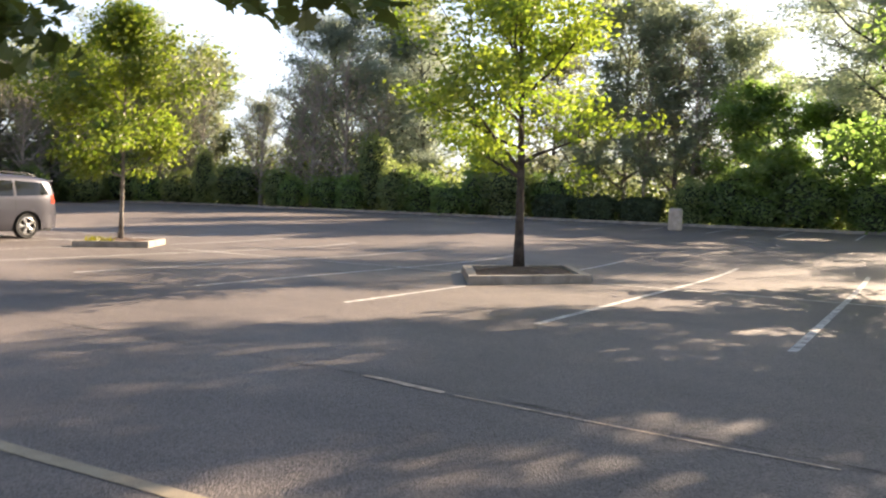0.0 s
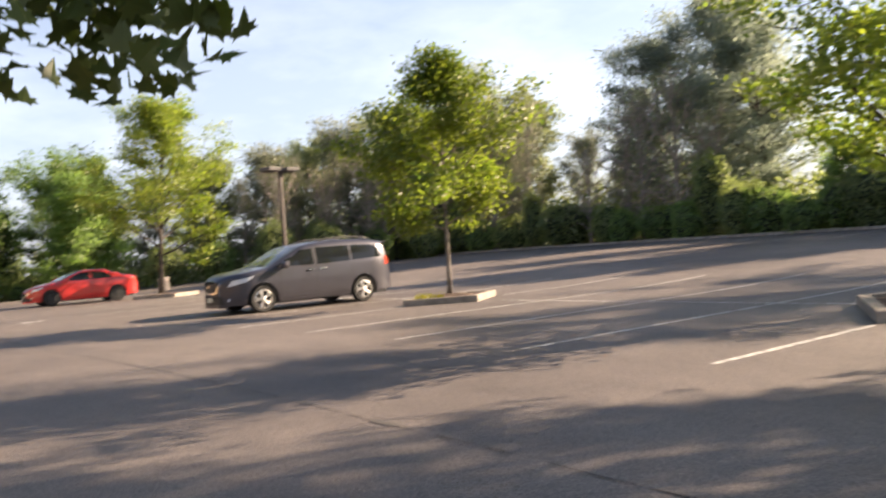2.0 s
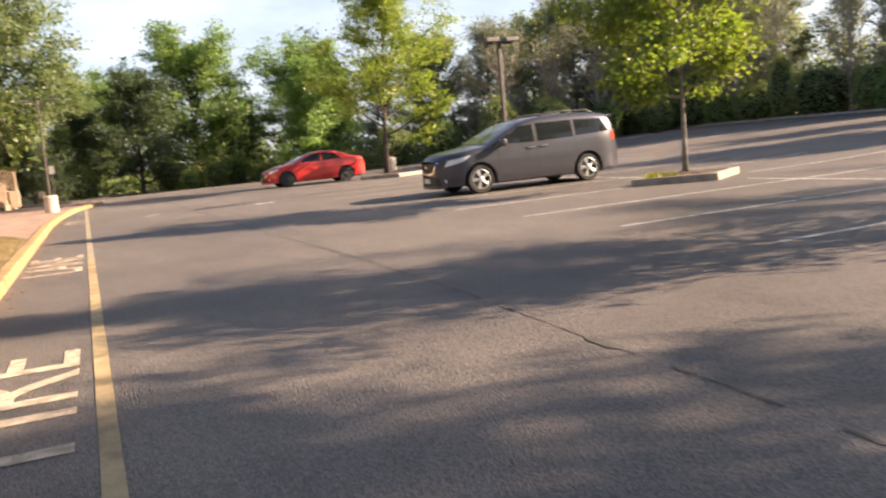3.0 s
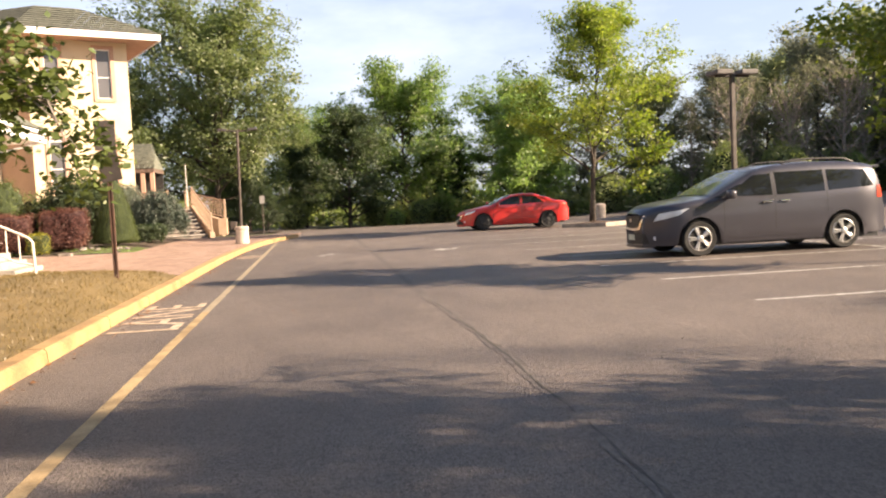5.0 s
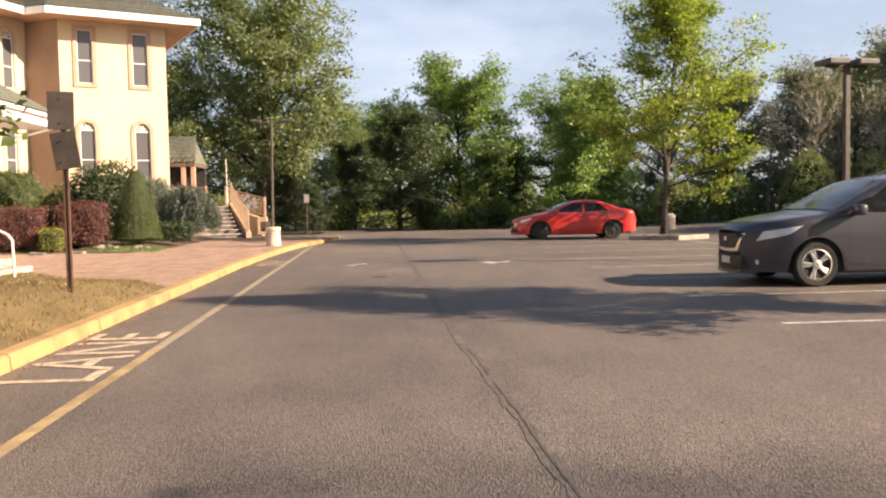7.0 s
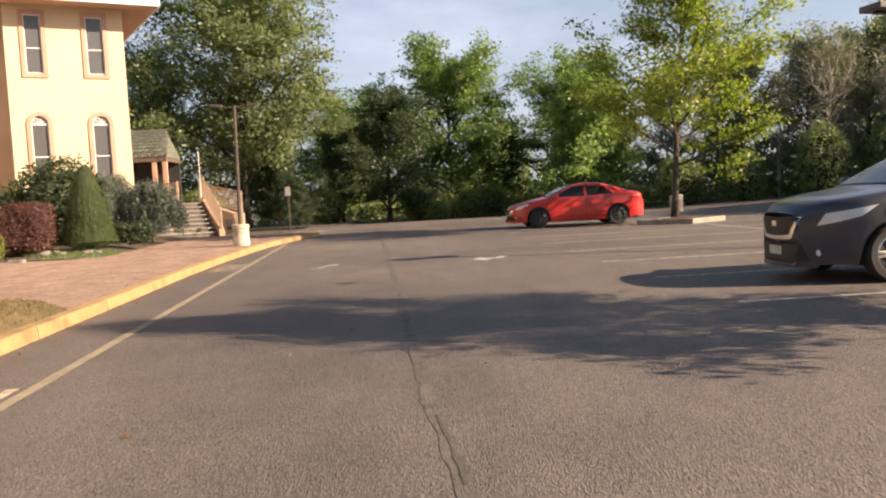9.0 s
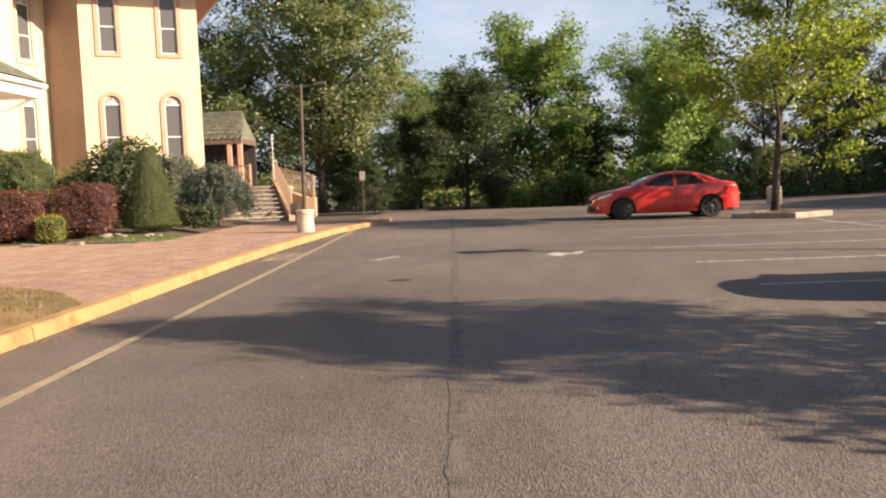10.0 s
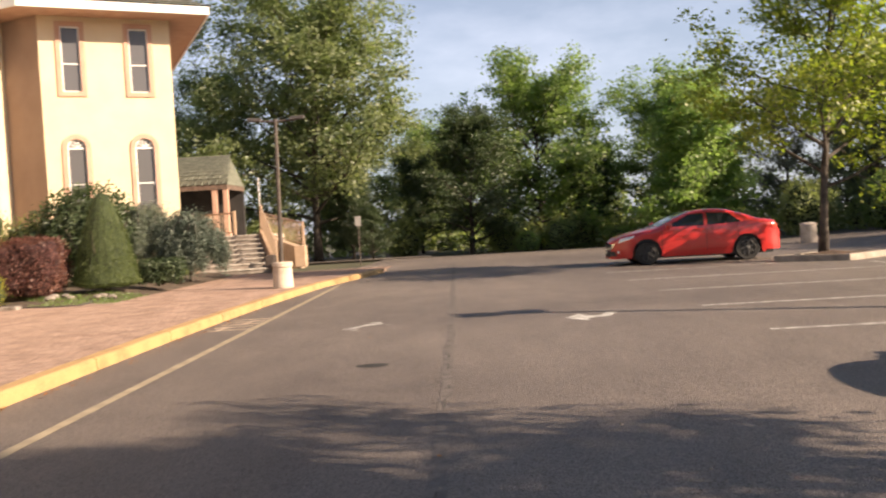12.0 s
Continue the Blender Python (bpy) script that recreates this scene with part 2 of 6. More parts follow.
MAT = {
    "asphalt": asphalt_material(),
    "seam": surface("seam", (0.06, 0.053, 0.048), (0.105, 0.093, 0.084), 6, 0.9, 0.4),
    "seam_band": surface("seam_band", (0.082, 0.07, 0.063), (0.15, 0.128, 0.113), 9, 0.7, 0.5, 70),
    "soil": surface("soil", (0.05, 0.035, 0.024), (0.11, 0.08, 0.055), 5, 0.95, 0.5, 60),
    "woodland": surface("woodland", (0.035, 0.034, 0.02), (0.075, 0.075, 0.035), 0.5, 0.95, 0.4, 12),
    "lawn": surface("lawn", (0.13, 0.094, 0.037), (0.205, 0.145, 0.062), 1.3, 0.95, 0.6, 70),
    "white_line": surface("white_line", (0.22, 0.205, 0.19), (0.60, 0.58, 0.54), 7, 0.7, 0.2, 45),
    "yellow_line": surface("yellow_line", (0.26, 0.185, 0.095), (0.42, 0.31, 0.165), 4, 0.75, 0.2, 45),
    "worn_yellow": surface("worn_yellow", (0.22, 0.18, 0.125), (0.37, 0.305, 0.205), 4, 0.75, 0.2, 45, spread=(0.3, 0.7)),
    "letter_paint": surface("letter_paint", (0.33, 0.25, 0.175), (0.68, 0.53, 0.39), 9, 0.75, 0.2, 45),
    "kerb_yellow": surface("kerb_yellow", (0.22, 0.14, 0.064), (0.39, 0.25, 0.108), 1.6, 0.75, 0.3, 30, spread=(0.3, 0.55)),
    "concrete": surface("concrete", (0.30, 0.27, 0.23), (0.45, 0.41, 0.35), 3, 0.85, 0.3, 40),
    "kerb_concrete": surface("kerb_concrete", (0.19, 0.16, 0.132), (0.34, 0.295, 0.245), 3, 0.85, 0.35, 40),
    "brick_paver": surface("brick_paver", (0.225, 0.145, 0.108), (0.315, 0.215, 0.165), 2, 0.85, 0.25, 60, random_tone=0.16),
    "joint_sand": surface("joint_sand", (0.20, 0.14, 0.11), (0.30, 0.22, 0.17), 4, 0.95, 0.3),
    "mulch": surface("mulch", (0.045, 0.027, 0.018), (0.12, 0.075, 0.05), 14, 0.95, 0.8, 80),
    "bark": surface("bark", (0.035, 0.028, 0.023), (0.09, 0.072, 0.058), 6, 0.95, 0.8, 35),
    "bark_grey": surface("bark_grey", (0.12, 0.10, 0.085), (0.25, 0.22, 0.19), 5, 0.95, 0.7, 35),
    "dead_twig": surface("dead_twig", (0.23, 0.19, 0.165), (0.38, 0.325, 0.28), 5, 0.95, 0.2, 35),
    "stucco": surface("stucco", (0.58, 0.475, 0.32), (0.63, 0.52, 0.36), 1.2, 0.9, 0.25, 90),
    # darker tan tone of the stucco for the corner, right side and back walls
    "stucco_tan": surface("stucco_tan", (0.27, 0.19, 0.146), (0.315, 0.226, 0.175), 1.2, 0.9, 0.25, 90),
    "stucco_trim": surface("stucco_trim", (0.52, 0.39, 0.27), (0.58, 0.45, 0.31), 2, 0.85, 0.15, 60),
    "trim_peach": surface("trim_peach", (0.42, 0.255, 0.185), (0.48, 0.305, 0.225), 2, 0.8, 0.15, 60),
    "white_paint": surface("white_paint", (0.72, 0.71, 0.68), (0.82, 0.81, 0.78), 2, 0.6, 0.1, 50),
    "shingle": surface("shingle", (0.075, 0.08, 0.062), (0.14, 0.145, 0.11), 5, 0.9, 0.5, 60, random_tone=0.15),
    "window_glass": glass_material("window_glass", (0.098, 0.097, 0.102), 0.12),
    "blind": surface("blind", (0.22, 0.21, 0.20), (0.30, 0.29, 0.27), 2, 0.7, 0.1, 40),
    # near-black tone that stands for the shade inside the porch entrance
    "interior": surface("interior", (0.02, 0.018, 0.017), (0.035, 0.03, 0.028), 2, 0.9, 0.0),
    "rail_tan": surface("rail_tan", (0.35, 0.245, 0.165), (0.44, 0.32, 0.225), 3, 0.6, 0.1, 40),
    "rail_white": surface("rail_white", (0.70, 0.64, 0.56), (0.78, 0.73, 0.65), 3, 0.5, 0.1, 40),
    "stone_step": surface("stone_step", (0.25, 0.22, 0.19), (0.42, 0.38, 0.33), 5, 0.85, 0.4, 40),
    # riser stone is darkened in colour, as shade below the lighter treads
    "stone_riser": surface("stone_riser", (0.15, 0.125, 0.105), (0.24, 0.205, 0.175), 5, 0.9, 0.4, 40),
    "rust_steel": surface("rust_steel", (0.055, 0.03, 0.022), (0.12, 0.062, 0.042), 5, 0.75, 0.3, 50),
    "sign_back": surface("sign_back", (0.045, 0.038, 0.034), (0.075, 0.062, 0.055), 4, 0.6, 0.1, 50),
    "lamp_pole": surface("lamp_pole", (0.045, 0.034, 0.027), (0.075, 0.058, 0.047), 5, 0.65, 0.15, 50),
    "lamp_head": surface("lamp_head", (0.05, 0.045, 0.042), (0.085, 0.075, 0.07), 4, 0.5, 0.1, 50),
    "weathered_wood": surface("weathered_wood", (0.075, 0.05, 0.038), (0.15, 0.105, 0.08), 6, 0.85, 0.4, 40),
    "van_paint": surface("van_paint", (0.060, 0.059, 0.072), (0.066, 0.064, 0.078), 1, 0.36, 0.0, 300, metal=0.5, coat=0.5),
    "red_paint": surface("red_paint", (0.44, 0.018, 0.017), (0.48, 0.023, 0.020), 1, 0.3, 0.0, 300, metal=0.0, coat=0.8),
    "tyre": surface("tyre", (0.012, 0.012, 0.012), (0.025, 0.024, 0.023), 8, 0.85, 0.3, 60),
    "alloy": surface("alloy", (0.55, 0.54, 0.52), (0.66, 0.65, 0.63), 4, 0.28, 0.0, 60, metal=0.9),
    "black_steel": surface("black_steel", (0.012, 0.012, 0.013), (0.022, 0.022, 0.023), 6, 0.5, 0.05, 50),
    "black_plastic": surface("black_plastic", (0.014, 0.014, 0.015), (0.025, 0.025, 0.026), 6, 0.55, 0.1, 60),
    "screen_glass": glass_material("screen_glass", (0.16, 0.17, 0.165), 0.04),
    "car_glass": glass_material("car_glass", (0.012, 0.014, 0.016), 0.03),
    "lamp_lens": surface("lamp_lens", (0.62, 0.64, 0.66), (0.75, 0.77, 0.79), 8, 0.12, 0.0, 40, coat=1.0),
    "tail_lens": surface("tail_lens", (0.42, 0.05, 0.03), (0.55, 0.09, 0.06), 8, 0.15, 0.0, 40, coat=1.0),
    "plate": surface("plate", (0.60, 0.58, 0.45), (0.70, 0.68, 0.55), 8, 0.5, 0.0, 40),
    "chrome": surface("chrome", (0.75, 0.75, 0.75), (0.82, 0.82, 0.82), 4, 0.12, 0.0, 40, metal=1.0),
    "bin_concrete": surface("bin_concrete", (0.42, 0.34, 0.27), (0.56, 0.47, 0.38), 4, 0.9, 0.5, 70),
    "rubble": surface("rubble", (0.12, 0.10, 0.085), (0.24, 0.21, 0.18), 6, 0.9, 0.4, 40, random_tone=0.25),
    "hose": surface("hose", (0.03, 0.028, 0.025), (0.05, 0.045, 0.04), 6, 0.6, 0.1),
    "leaf_locust": leaf_material("leaf_locust", (0.092, 0.138, 0.026), (0.248, 0.26, 0.046), (1.85, 2.15, 1.0), 0.9, 0.47),
    "leaf_maple": leaf_material("leaf_maple", (0.04, 0.068, 0.016), (0.11, 0.135, 0.036), (1.3, 1.4, 0.6), 0.5, 0.2),
    "leaf_oak": leaf_material("leaf_oak", (0.108, 0.138, 0.074), (0.20, 0.215, 0.125), (2.3, 2.3, 1.7), 0.25, 0.58),
    "leaf_grove": leaf_material("leaf_grove", (0.09, 0.125, 0.05), (0.205, 0.23, 0.105), (2.0, 2.15, 1.5), 0.35, 0.5),
    "leaf_dark": leaf_material("leaf_dark", (0.12, 0.158, 0.066), (0.225, 0.26, 0.115), (2.2, 2.2, 1.4), 0.3, 0.5),
    "leaf_silver": leaf_material("leaf_silver", (0.15, 0.18, 0.125), (0.26, 0.285, 0.205), (2.0, 2.05, 1.7), 0.3, 0.56),
    # darkest leaf green; for the evergreens, shade is put into this colour
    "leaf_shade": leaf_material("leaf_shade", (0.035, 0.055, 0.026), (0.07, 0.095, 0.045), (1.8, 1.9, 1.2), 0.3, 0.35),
    "leaf_pine": leaf_material("leaf_pine", (0.125, 0.15, 0.125), (0.20, 0.225, 0.185), (2.2, 2.2, 1.9), 0.3, 0.55),
    "leaf_brush": leaf_material("leaf_brush", (0.10, 0.112, 0.08), (0.175, 0.18, 0.128), (2.1, 2.1, 1.8), 0.6, 0.5),
    "leaf_bright": leaf_material("leaf_bright", (0.10, 0.150, 0.048), (0.185, 0.235, 0.09), (2.0, 2.3, 1.3), 0.4, 0.56),
    "leaf_barberry": leaf_material("leaf_barberry", (0.075, 0.031, 0.024), (0.145, 0.064, 0.045), (1.3, 0.9, 0.7), 1.2, 0.2),
    "leaf_box": leaf_material("leaf_box", (0.20, 0.21, 0.02), (0.33, 0.31, 0.035), (1.4, 1.3, 0.6), 1.5, 0.25),
    "leaf_spruce": leaf_material("leaf_spruce", (0.05, 0.072, 0.018), (0.088, 0.112, 0.03), (1.2, 1.3, 0.7), 1.5, 0.12),
    "leaf_blue": leaf_material("leaf_blue", (0.085, 0.115, 0.09), (0.155, 0.185, 0.15), (1.2, 1.2, 0.9), 1.5, 0.2),
    "leaf_dry": leaf_material("leaf_dry", (0.20, 0.085, 0.035), (0.34, 0.17, 0.06), (1.3, 1.0, 0.7), 2, 0.2),
    # near-black tones for bush cores: shade between the leaves put into colour
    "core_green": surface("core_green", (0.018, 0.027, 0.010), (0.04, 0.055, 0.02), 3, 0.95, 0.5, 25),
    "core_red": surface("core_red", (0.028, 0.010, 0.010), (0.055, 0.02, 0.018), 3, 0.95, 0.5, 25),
    "grass_blade": leaf_material("grass_blade", (0.13, 0.098, 0.036), (0.225, 0.16, 0.068), (1.3, 1.3, 0.8), 1.0, 0.3),
}


# ---- mesh helpers ----
def link(name, bm, material, smooth=False):
    me = bpy.data.meshes.new(name)
    bm.normal_update()
    bm.to_mesh(me)
    bm.free()
    if material:
        me.materials.append(MAT[material])
    if smooth:
        for p in me.polygons:
            p.use_smooth = True
    return new(name, me)


def part(name, bm, material, parent, label="", smooth=False):
    ob = link(name, bm, material, smooth)
    ob.parent = parent
    if label:
        ob["label"] = label
    return ob


def base(name, m, label, category, group="", kind=""):
    """An empty that holds the parts of a thing."""
    ob = new(name)
    ob.matrix_world = m
    ob.empty_display_size = 0.2
    return tagged(ob, label, category, group, kind)


def box(bm, x0, x1, y0, y1, z0, z1, bevel=0.0, m=None):
    r = bmesh.ops.create_cube(bm, size=1)
    vs = r["verts"]
    for v in vs:
        v.co = Vector(((x0 + x1) / 2 + v.co.x * (x1 - x0), (y0 + y1) / 2 + v.co.y * (y1 - y0), (z0 + z1) / 2 + v.co.z * (z1 - z0)))
    if bevel:
        es = list({e for v in vs for e in v.link_edges})
        r = bmesh.ops.bevel(bm, geom=es, offset=bevel, segments=2, affect="EDGES", profile=0.5)
        vs = list({v for f in r["faces"] for v in f.verts} | {v for v in vs if v.is_valid})
    if m is not None:
        for v in vs:
            v.co = m @ v.co
    return vs


def tube(bm, pts, radii, sides=8, cap=True):
    """A tapering tube through points."""
    rings = []
    pts = [Vector(p) for p in pts]
    for i, p in enumerate(pts):
        d = (pts[min(i + 1, len(pts) - 1)] - pts[max(i - 1, 0)]).normalized()
        a = d.cross(Vector((0, 0, 1)) if abs(d.z) < 0.9 else Vector((1, 0, 0))).normalized()
        b = d.cross(a)
        rings.append([bm.verts.new(p + (a * math.cos(k * math.tau / sides) + b * math.sin(k * math.tau / sides)) * radii[i]) for k in range(sides)])
    for r0, r1 in zip(rings, rings[1:]):
        for k in range(sides):
            bm.faces.new((r0[k], r0[(k + 1) % sides], r1[(k + 1) % sides], r1[k]))
    if cap:
        bm.faces.new(rings[0][::-1])
        bm.faces.new(rings[-1])


def lathe(bm, profile, sides=24, m=None):
    """Turns (r, z) pairs about the z axis."""
    rings = []
    for r, z in profile:
        rings.append([bm.verts.new(Vector((r * math.cos(k * math.tau / sides), r * math.sin(k * math.tau / sides), z))) for k in range(sides)])
    for r0, r1 in zip(rings, rings[1:]):
        for k in range(sides):
            bm.faces.new((r0[k], r0[(k + 1) % sides], r1[(k + 1) % sides], r1[k]))
    bm.faces.new(rings[0][::-1])
    bm.faces.new(rings[-1])
    if m is not None:
        for ring in rings:
            for v in ring:
                v.co = m @ v.co


def prism(bm, outline, z0, z1):
    """Extrudes an outline of (x, y) upwards."""
    lo = [bm.verts.new((x, y, z0)) for x, y in outline]
    hi = [bm.verts.new((x, y, z1)) for x, y in outline]
    k = len(lo)
    bm.faces.new(lo[::-1])
    bm.faces.new(hi)
    for i in range(k):
        bm.faces.new((lo[i], lo[(i + 1) % k], hi[(i + 1) % k], hi[i]))


def raw(name, verts, faces, material, smooth=False):
    me = bpy.data.meshes.new(name)
    me.from_pydata(verts, [], faces)
    me.materials.append(MAT[material])
    if smooth:
        for p in me.polygons:
            p.use_smooth = True
    return me


def ground_z(x, y):
    """The lot is level by the lane and climbs gently towards its far edge; beyond the road's end the land falls a little."""
    z = 0.0
    if x > 17:
        z += 0.0285 * (x - 17) * min(1, (x - 17) / 6)
    if y > 44:
        z -= 0.012 * (y - 44)
    return z


# ---- plants ----
def leaf_cloud(rng, centres, spread, count, size, flat=0.55, droop=0.0, slim=0.5, heart=None):
    """Vertices and faces of count folded leaves about each centre; with a heart, leaves turn their faces outwards from it."""
    c = np.repeat(np.asarray(centres, float), count, axis=0)
    n = len(c)
    off = rng.normal(size=(n, 3)) * np.asarray(spread)
    off[:, 2] *= flat
    p = c + off
    p[:, 2] -= droop * np.abs(rng.normal(size=n))
    ax = rng.normal(size=(n, 3))
    ax[:, 2] = ax[:, 2] * 0.55 - droop
    ax /= np.linalg.norm(ax, axis=1)[:, None]
    up = rng.normal(size=(n, 3)) * 0.6 + (0, 0, 1)
    if heart is not None:
        out = p - np.asarray(heart)
        out /= np.linalg.norm(out, axis=1)[:, None] + 1e-9
        up = rng.normal(size=(n, 3)) * 0.55 + out * 0.9 + (0, 0, 0.35)
    side = np.cross(ax, up)
    side /= np.linalg.norm(side, axis=1)[:, None] + 1e-9
    nrm = np.cross(side, ax)
    s = size * rng.uniform(0.65, 1.3, size=(n, 1))
    v = np.stack([p - ax * s * 0.5, p + side * s * slim * 0.5 + nrm * s * 0.1, p + ax * s * 0.5, p - side * s * slim * 0.5 + nrm * s * 0.1], 1).reshape(-1, 3)
    i = np.arange(n) * 4
    f = np.concatenate([np.stack([i, i + 1, i + 2], 1), np.stack([i, i + 2, i + 3], 1)])
    return v, f


def fast_mesh(name, v, f, material):
    me = bpy.data.meshes.new(name)
    me.vertices.add(len(v))
    me.vertices.foreach_set("co", np.ascontiguousarray(v, np.float32).ravel())
    k = f.shape[1]
    me.loops.add(f.size)
    me.loops.foreach_set("vertex_index", np.ascontiguousarray(f, np.int32).ravel())
    me.polygons.add(len(f))
    me.polygons.foreach_set("loop_start", np.arange(len(f), dtype=np.int32) * k)
    me.update(calc_edges=True)
    me.materials.append(MAT[material])
    return me


def bent_path(rng, start, direction, length, steps, wander, lift):
    pts, d = [Vector(start)], Vector(direction).normalized()
    for _ in range(steps):
        d = (d + Vector(rng.normal(size=3) * wander) + Vector((0, 0, lift))).normalized()
        pts.append(pts[-1] + d * (length / steps))
    return pts


def make_tree(name, seed, m, label, height=7.0, fork=2.0, radius=2.6, trunk=0.12, limbs=14, subs=5, leaves=60, leaf=0.10,
              spread=0.4, bark="bark", leafmat="leaf_locust", low=0.0, full=0.5, flat=0.5, droop=0.0, slim=0.5, inner=0.25, group="", lean=0.02, steep=0.0, peak=0.5, stout=1.0):
    """A tapered trunk that forks into limbs and twigs, with leaves in clumps along the twigs."""
    rng = np.random.default_rng(seed)
    top = base(name, m, label, "tree", group)
    bm = bmesh.new()
    stem = bent_path(rng, (0, 0, -0.05), (0, 0, 1), height * 0.93, 9, lean, 0.05)
    tube(bm, stem, [trunk * (1.25 if i == 0 else 1) * (1 - 0.88 * i / 9) for i in range(10)], 10)
    def on_stem(z):
        for a, b in zip(stem, stem[1:]):
            if b.z >= z:
                return a.lerp(b, (z - a.z) / (b.z - a.z))
        return stem[-1]
    centres = []
    for i in range(limbs):
        h = (i + rng.uniform(0, 0.8)) / limbs
        z = fork + (height * 0.9 - fork) * h
        az = i * 2.4 + rng.uniform(-0.5, 0.5)
        # crown outline: widest at the height given by full
        w = 1 - ((h - full) / (1.05 - full if h > full else full + 0.35)) ** 2
        reach = radius * max(0.22, w ** peak if w > 0 else 0.2) * rng.uniform(0.66, 1.15)
        rise = 0.35 + 0.9 * h - low + steep
        start = on_stem(z)
        limb = bent_path(rng, start, (math.cos(az), math.sin(az), rise), reach * math.hypot(1, rise * 0.6), 5, 0.12, 0.04 - droop * 0.12)
        r0 = trunk * (0.48 - 0.3 * h)
        tube(bm, limb, [r0, r0 * 0.8, r0 * 0.6, r0 * 0.45, r0 * 0.3, r0 * 0.15], 6, False)
        for j in range(subs):
            if peak > 1.2 and h > 0.55 and j % 2:
                continue
            a = limb[1 + (j * 4) // subs].lerp(limb[2 + (j * 4) // subs], rng.uniform(0, 1))
            d = (limb[-1] - limb[0]).normalized() + Vector(rng.normal(size=3) * 0.7)
            twig = bent_path(rng, a, d, reach * rng.uniform(0.25, 0.45), 3, 0.2, 0.05 - droop * 0.3)
            tube(bm, twig, [r0 * k * stout for k in (0.3, 0.2, 0.12, 0.05)], 4, False)
            centres += [twig[2], twig[3]]
            if rng.uniform() < inner:
                centres.append(twig[1])
        centres += [limb[-1], limb[-2]]
    centres.append(stem[-1])
    part("trunk", bm, bark, top, smooth=True)
    if leaves:
        v, f = leaf_cloud(rng, [tuple(c) for c in centres], spread, leaves, leaf, flat, droop * 0.25, slim, (0, 0, fork + 0.4 * (height - fork)))
        crown = new("crown", fast_mesh("crown", v, f, leafmat))
        crown.parent = top
    return top


def make_bush(name, seed, m, label, size, leafmat, leaves=2500, leaf=0.08, shape="round", stems=True, group="", cat="bush", slim=0.55, core="core_green"):
    """A shrub: leaves scattered through the outer shell of a lumpy body, over a few stems."""
    rng = np.random.default_rng(seed)
    top = base(name, m, label, cat, group)
    sx, sy, sz = size
    d = rng.normal(size=(leaves, 3))
    d /= np.linalg.norm(d, axis=1)[:, None]
    def block(q):
        """Reach of a clipped, round-cornered body in the direction q."""
        e = (abs(q[0]) ** 5 + abs(q[1]) ** 5 + abs(q[2]) ** 5) ** -0.2
        return e * (0.96 + 0.17 * noise.noise((q[0] * 2.1 + seed, q[1] * 2.1, q[2] * 2.1)) + 0.09 * noise.noise((q[0] * 5 + seed, q[1] * 5, q[2] * 5)))
    def flank(h):
        """Reach of a clipped cone with bulging sides at height h of 1."""
        return (1 - h) ** 0.55 * min(1.0, h / 0.10 + 0.62)
    if shape == "cone":
        h = 1 - np.sqrt(rng.uniform(0, 1, leaves))
        a = rng.uniform(0, math.tau, leaves)
        rr = np.array([flank(q) for q in h]) * rng.uniform(0.92, 1.03, leaves)
        p = np.stack([np.cos(a) * rr * sx / 2, np.sin(a) * rr * sy / 2, h * sz + 0.05], 1)
    elif shape == "box":
        d[:, 2] = np.where(d[:, 2] < -0.72, -d[:, 2], d[:, 2])
        r = np.array([block(q) for q in d]) * rng.uniform(0.88, 1.07, leaves)
        p = d * r[:, None]
        w = 0.90 + 0.10 * p[:, 2]
        p = np.stack([p[:, 0] * w * sx / 2, p[:, 1] * w * sy / 2, (p[:, 2] + 1) * sz / 2], 1)
    else:
        lump = np.array([noise.noise((q[0] * 1.7 + seed, q[1] * 1.7, q[2] * 1.7)) for q in d])
        r = (1 + 0.35 * lump) * rng.uniform(0.7, 1.02, leaves) ** 0.5
        p = d * r[:, None]
        p = np.stack([p[:, 0] * sx / 2, p[:, 1] * sy / 2, (p[:, 2] * 0.5 + 0.48) * sz], 1)
        p[:, 2] = np.abs(p[:, 2])
    v, f = leaf_cloud(rng, p, leaf * 0.5, 1, leaf, 1.0, 0.0, slim, (0, 0, sz * 0.4))
    fol = new("foliage", fast_mesh("foliage", v, f, leafmat))
    fol.parent = top
    # solid dark core added inside, standing for the shade deep in the foliage
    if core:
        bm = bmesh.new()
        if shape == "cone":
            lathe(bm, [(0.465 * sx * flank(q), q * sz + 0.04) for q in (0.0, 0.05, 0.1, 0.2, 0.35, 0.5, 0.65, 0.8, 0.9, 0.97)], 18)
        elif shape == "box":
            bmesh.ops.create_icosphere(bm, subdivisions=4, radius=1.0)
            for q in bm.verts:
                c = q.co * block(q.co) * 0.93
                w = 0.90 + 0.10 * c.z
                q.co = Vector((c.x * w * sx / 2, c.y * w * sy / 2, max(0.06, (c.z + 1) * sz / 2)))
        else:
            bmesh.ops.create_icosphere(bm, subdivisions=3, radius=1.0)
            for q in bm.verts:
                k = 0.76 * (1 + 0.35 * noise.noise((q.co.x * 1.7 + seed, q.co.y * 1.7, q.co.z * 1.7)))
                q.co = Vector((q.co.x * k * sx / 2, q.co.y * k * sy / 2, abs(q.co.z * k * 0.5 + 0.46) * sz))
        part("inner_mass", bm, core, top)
    if stems:
        bm = bmesh.new()
        for i in range(5):
            a = i * 2.4
            tube(bm, bent_path(rng, (0.06 * math.cos(a), 0.06 * math.sin(a), -0.03), (0.35 * math.cos(a), 0.35 * math.sin(a), 1), sz * 0.75, 4, 0.12, 0.05),
                 [0.035, 0.028, 0.02, 0.014, 0.008], 5, False)
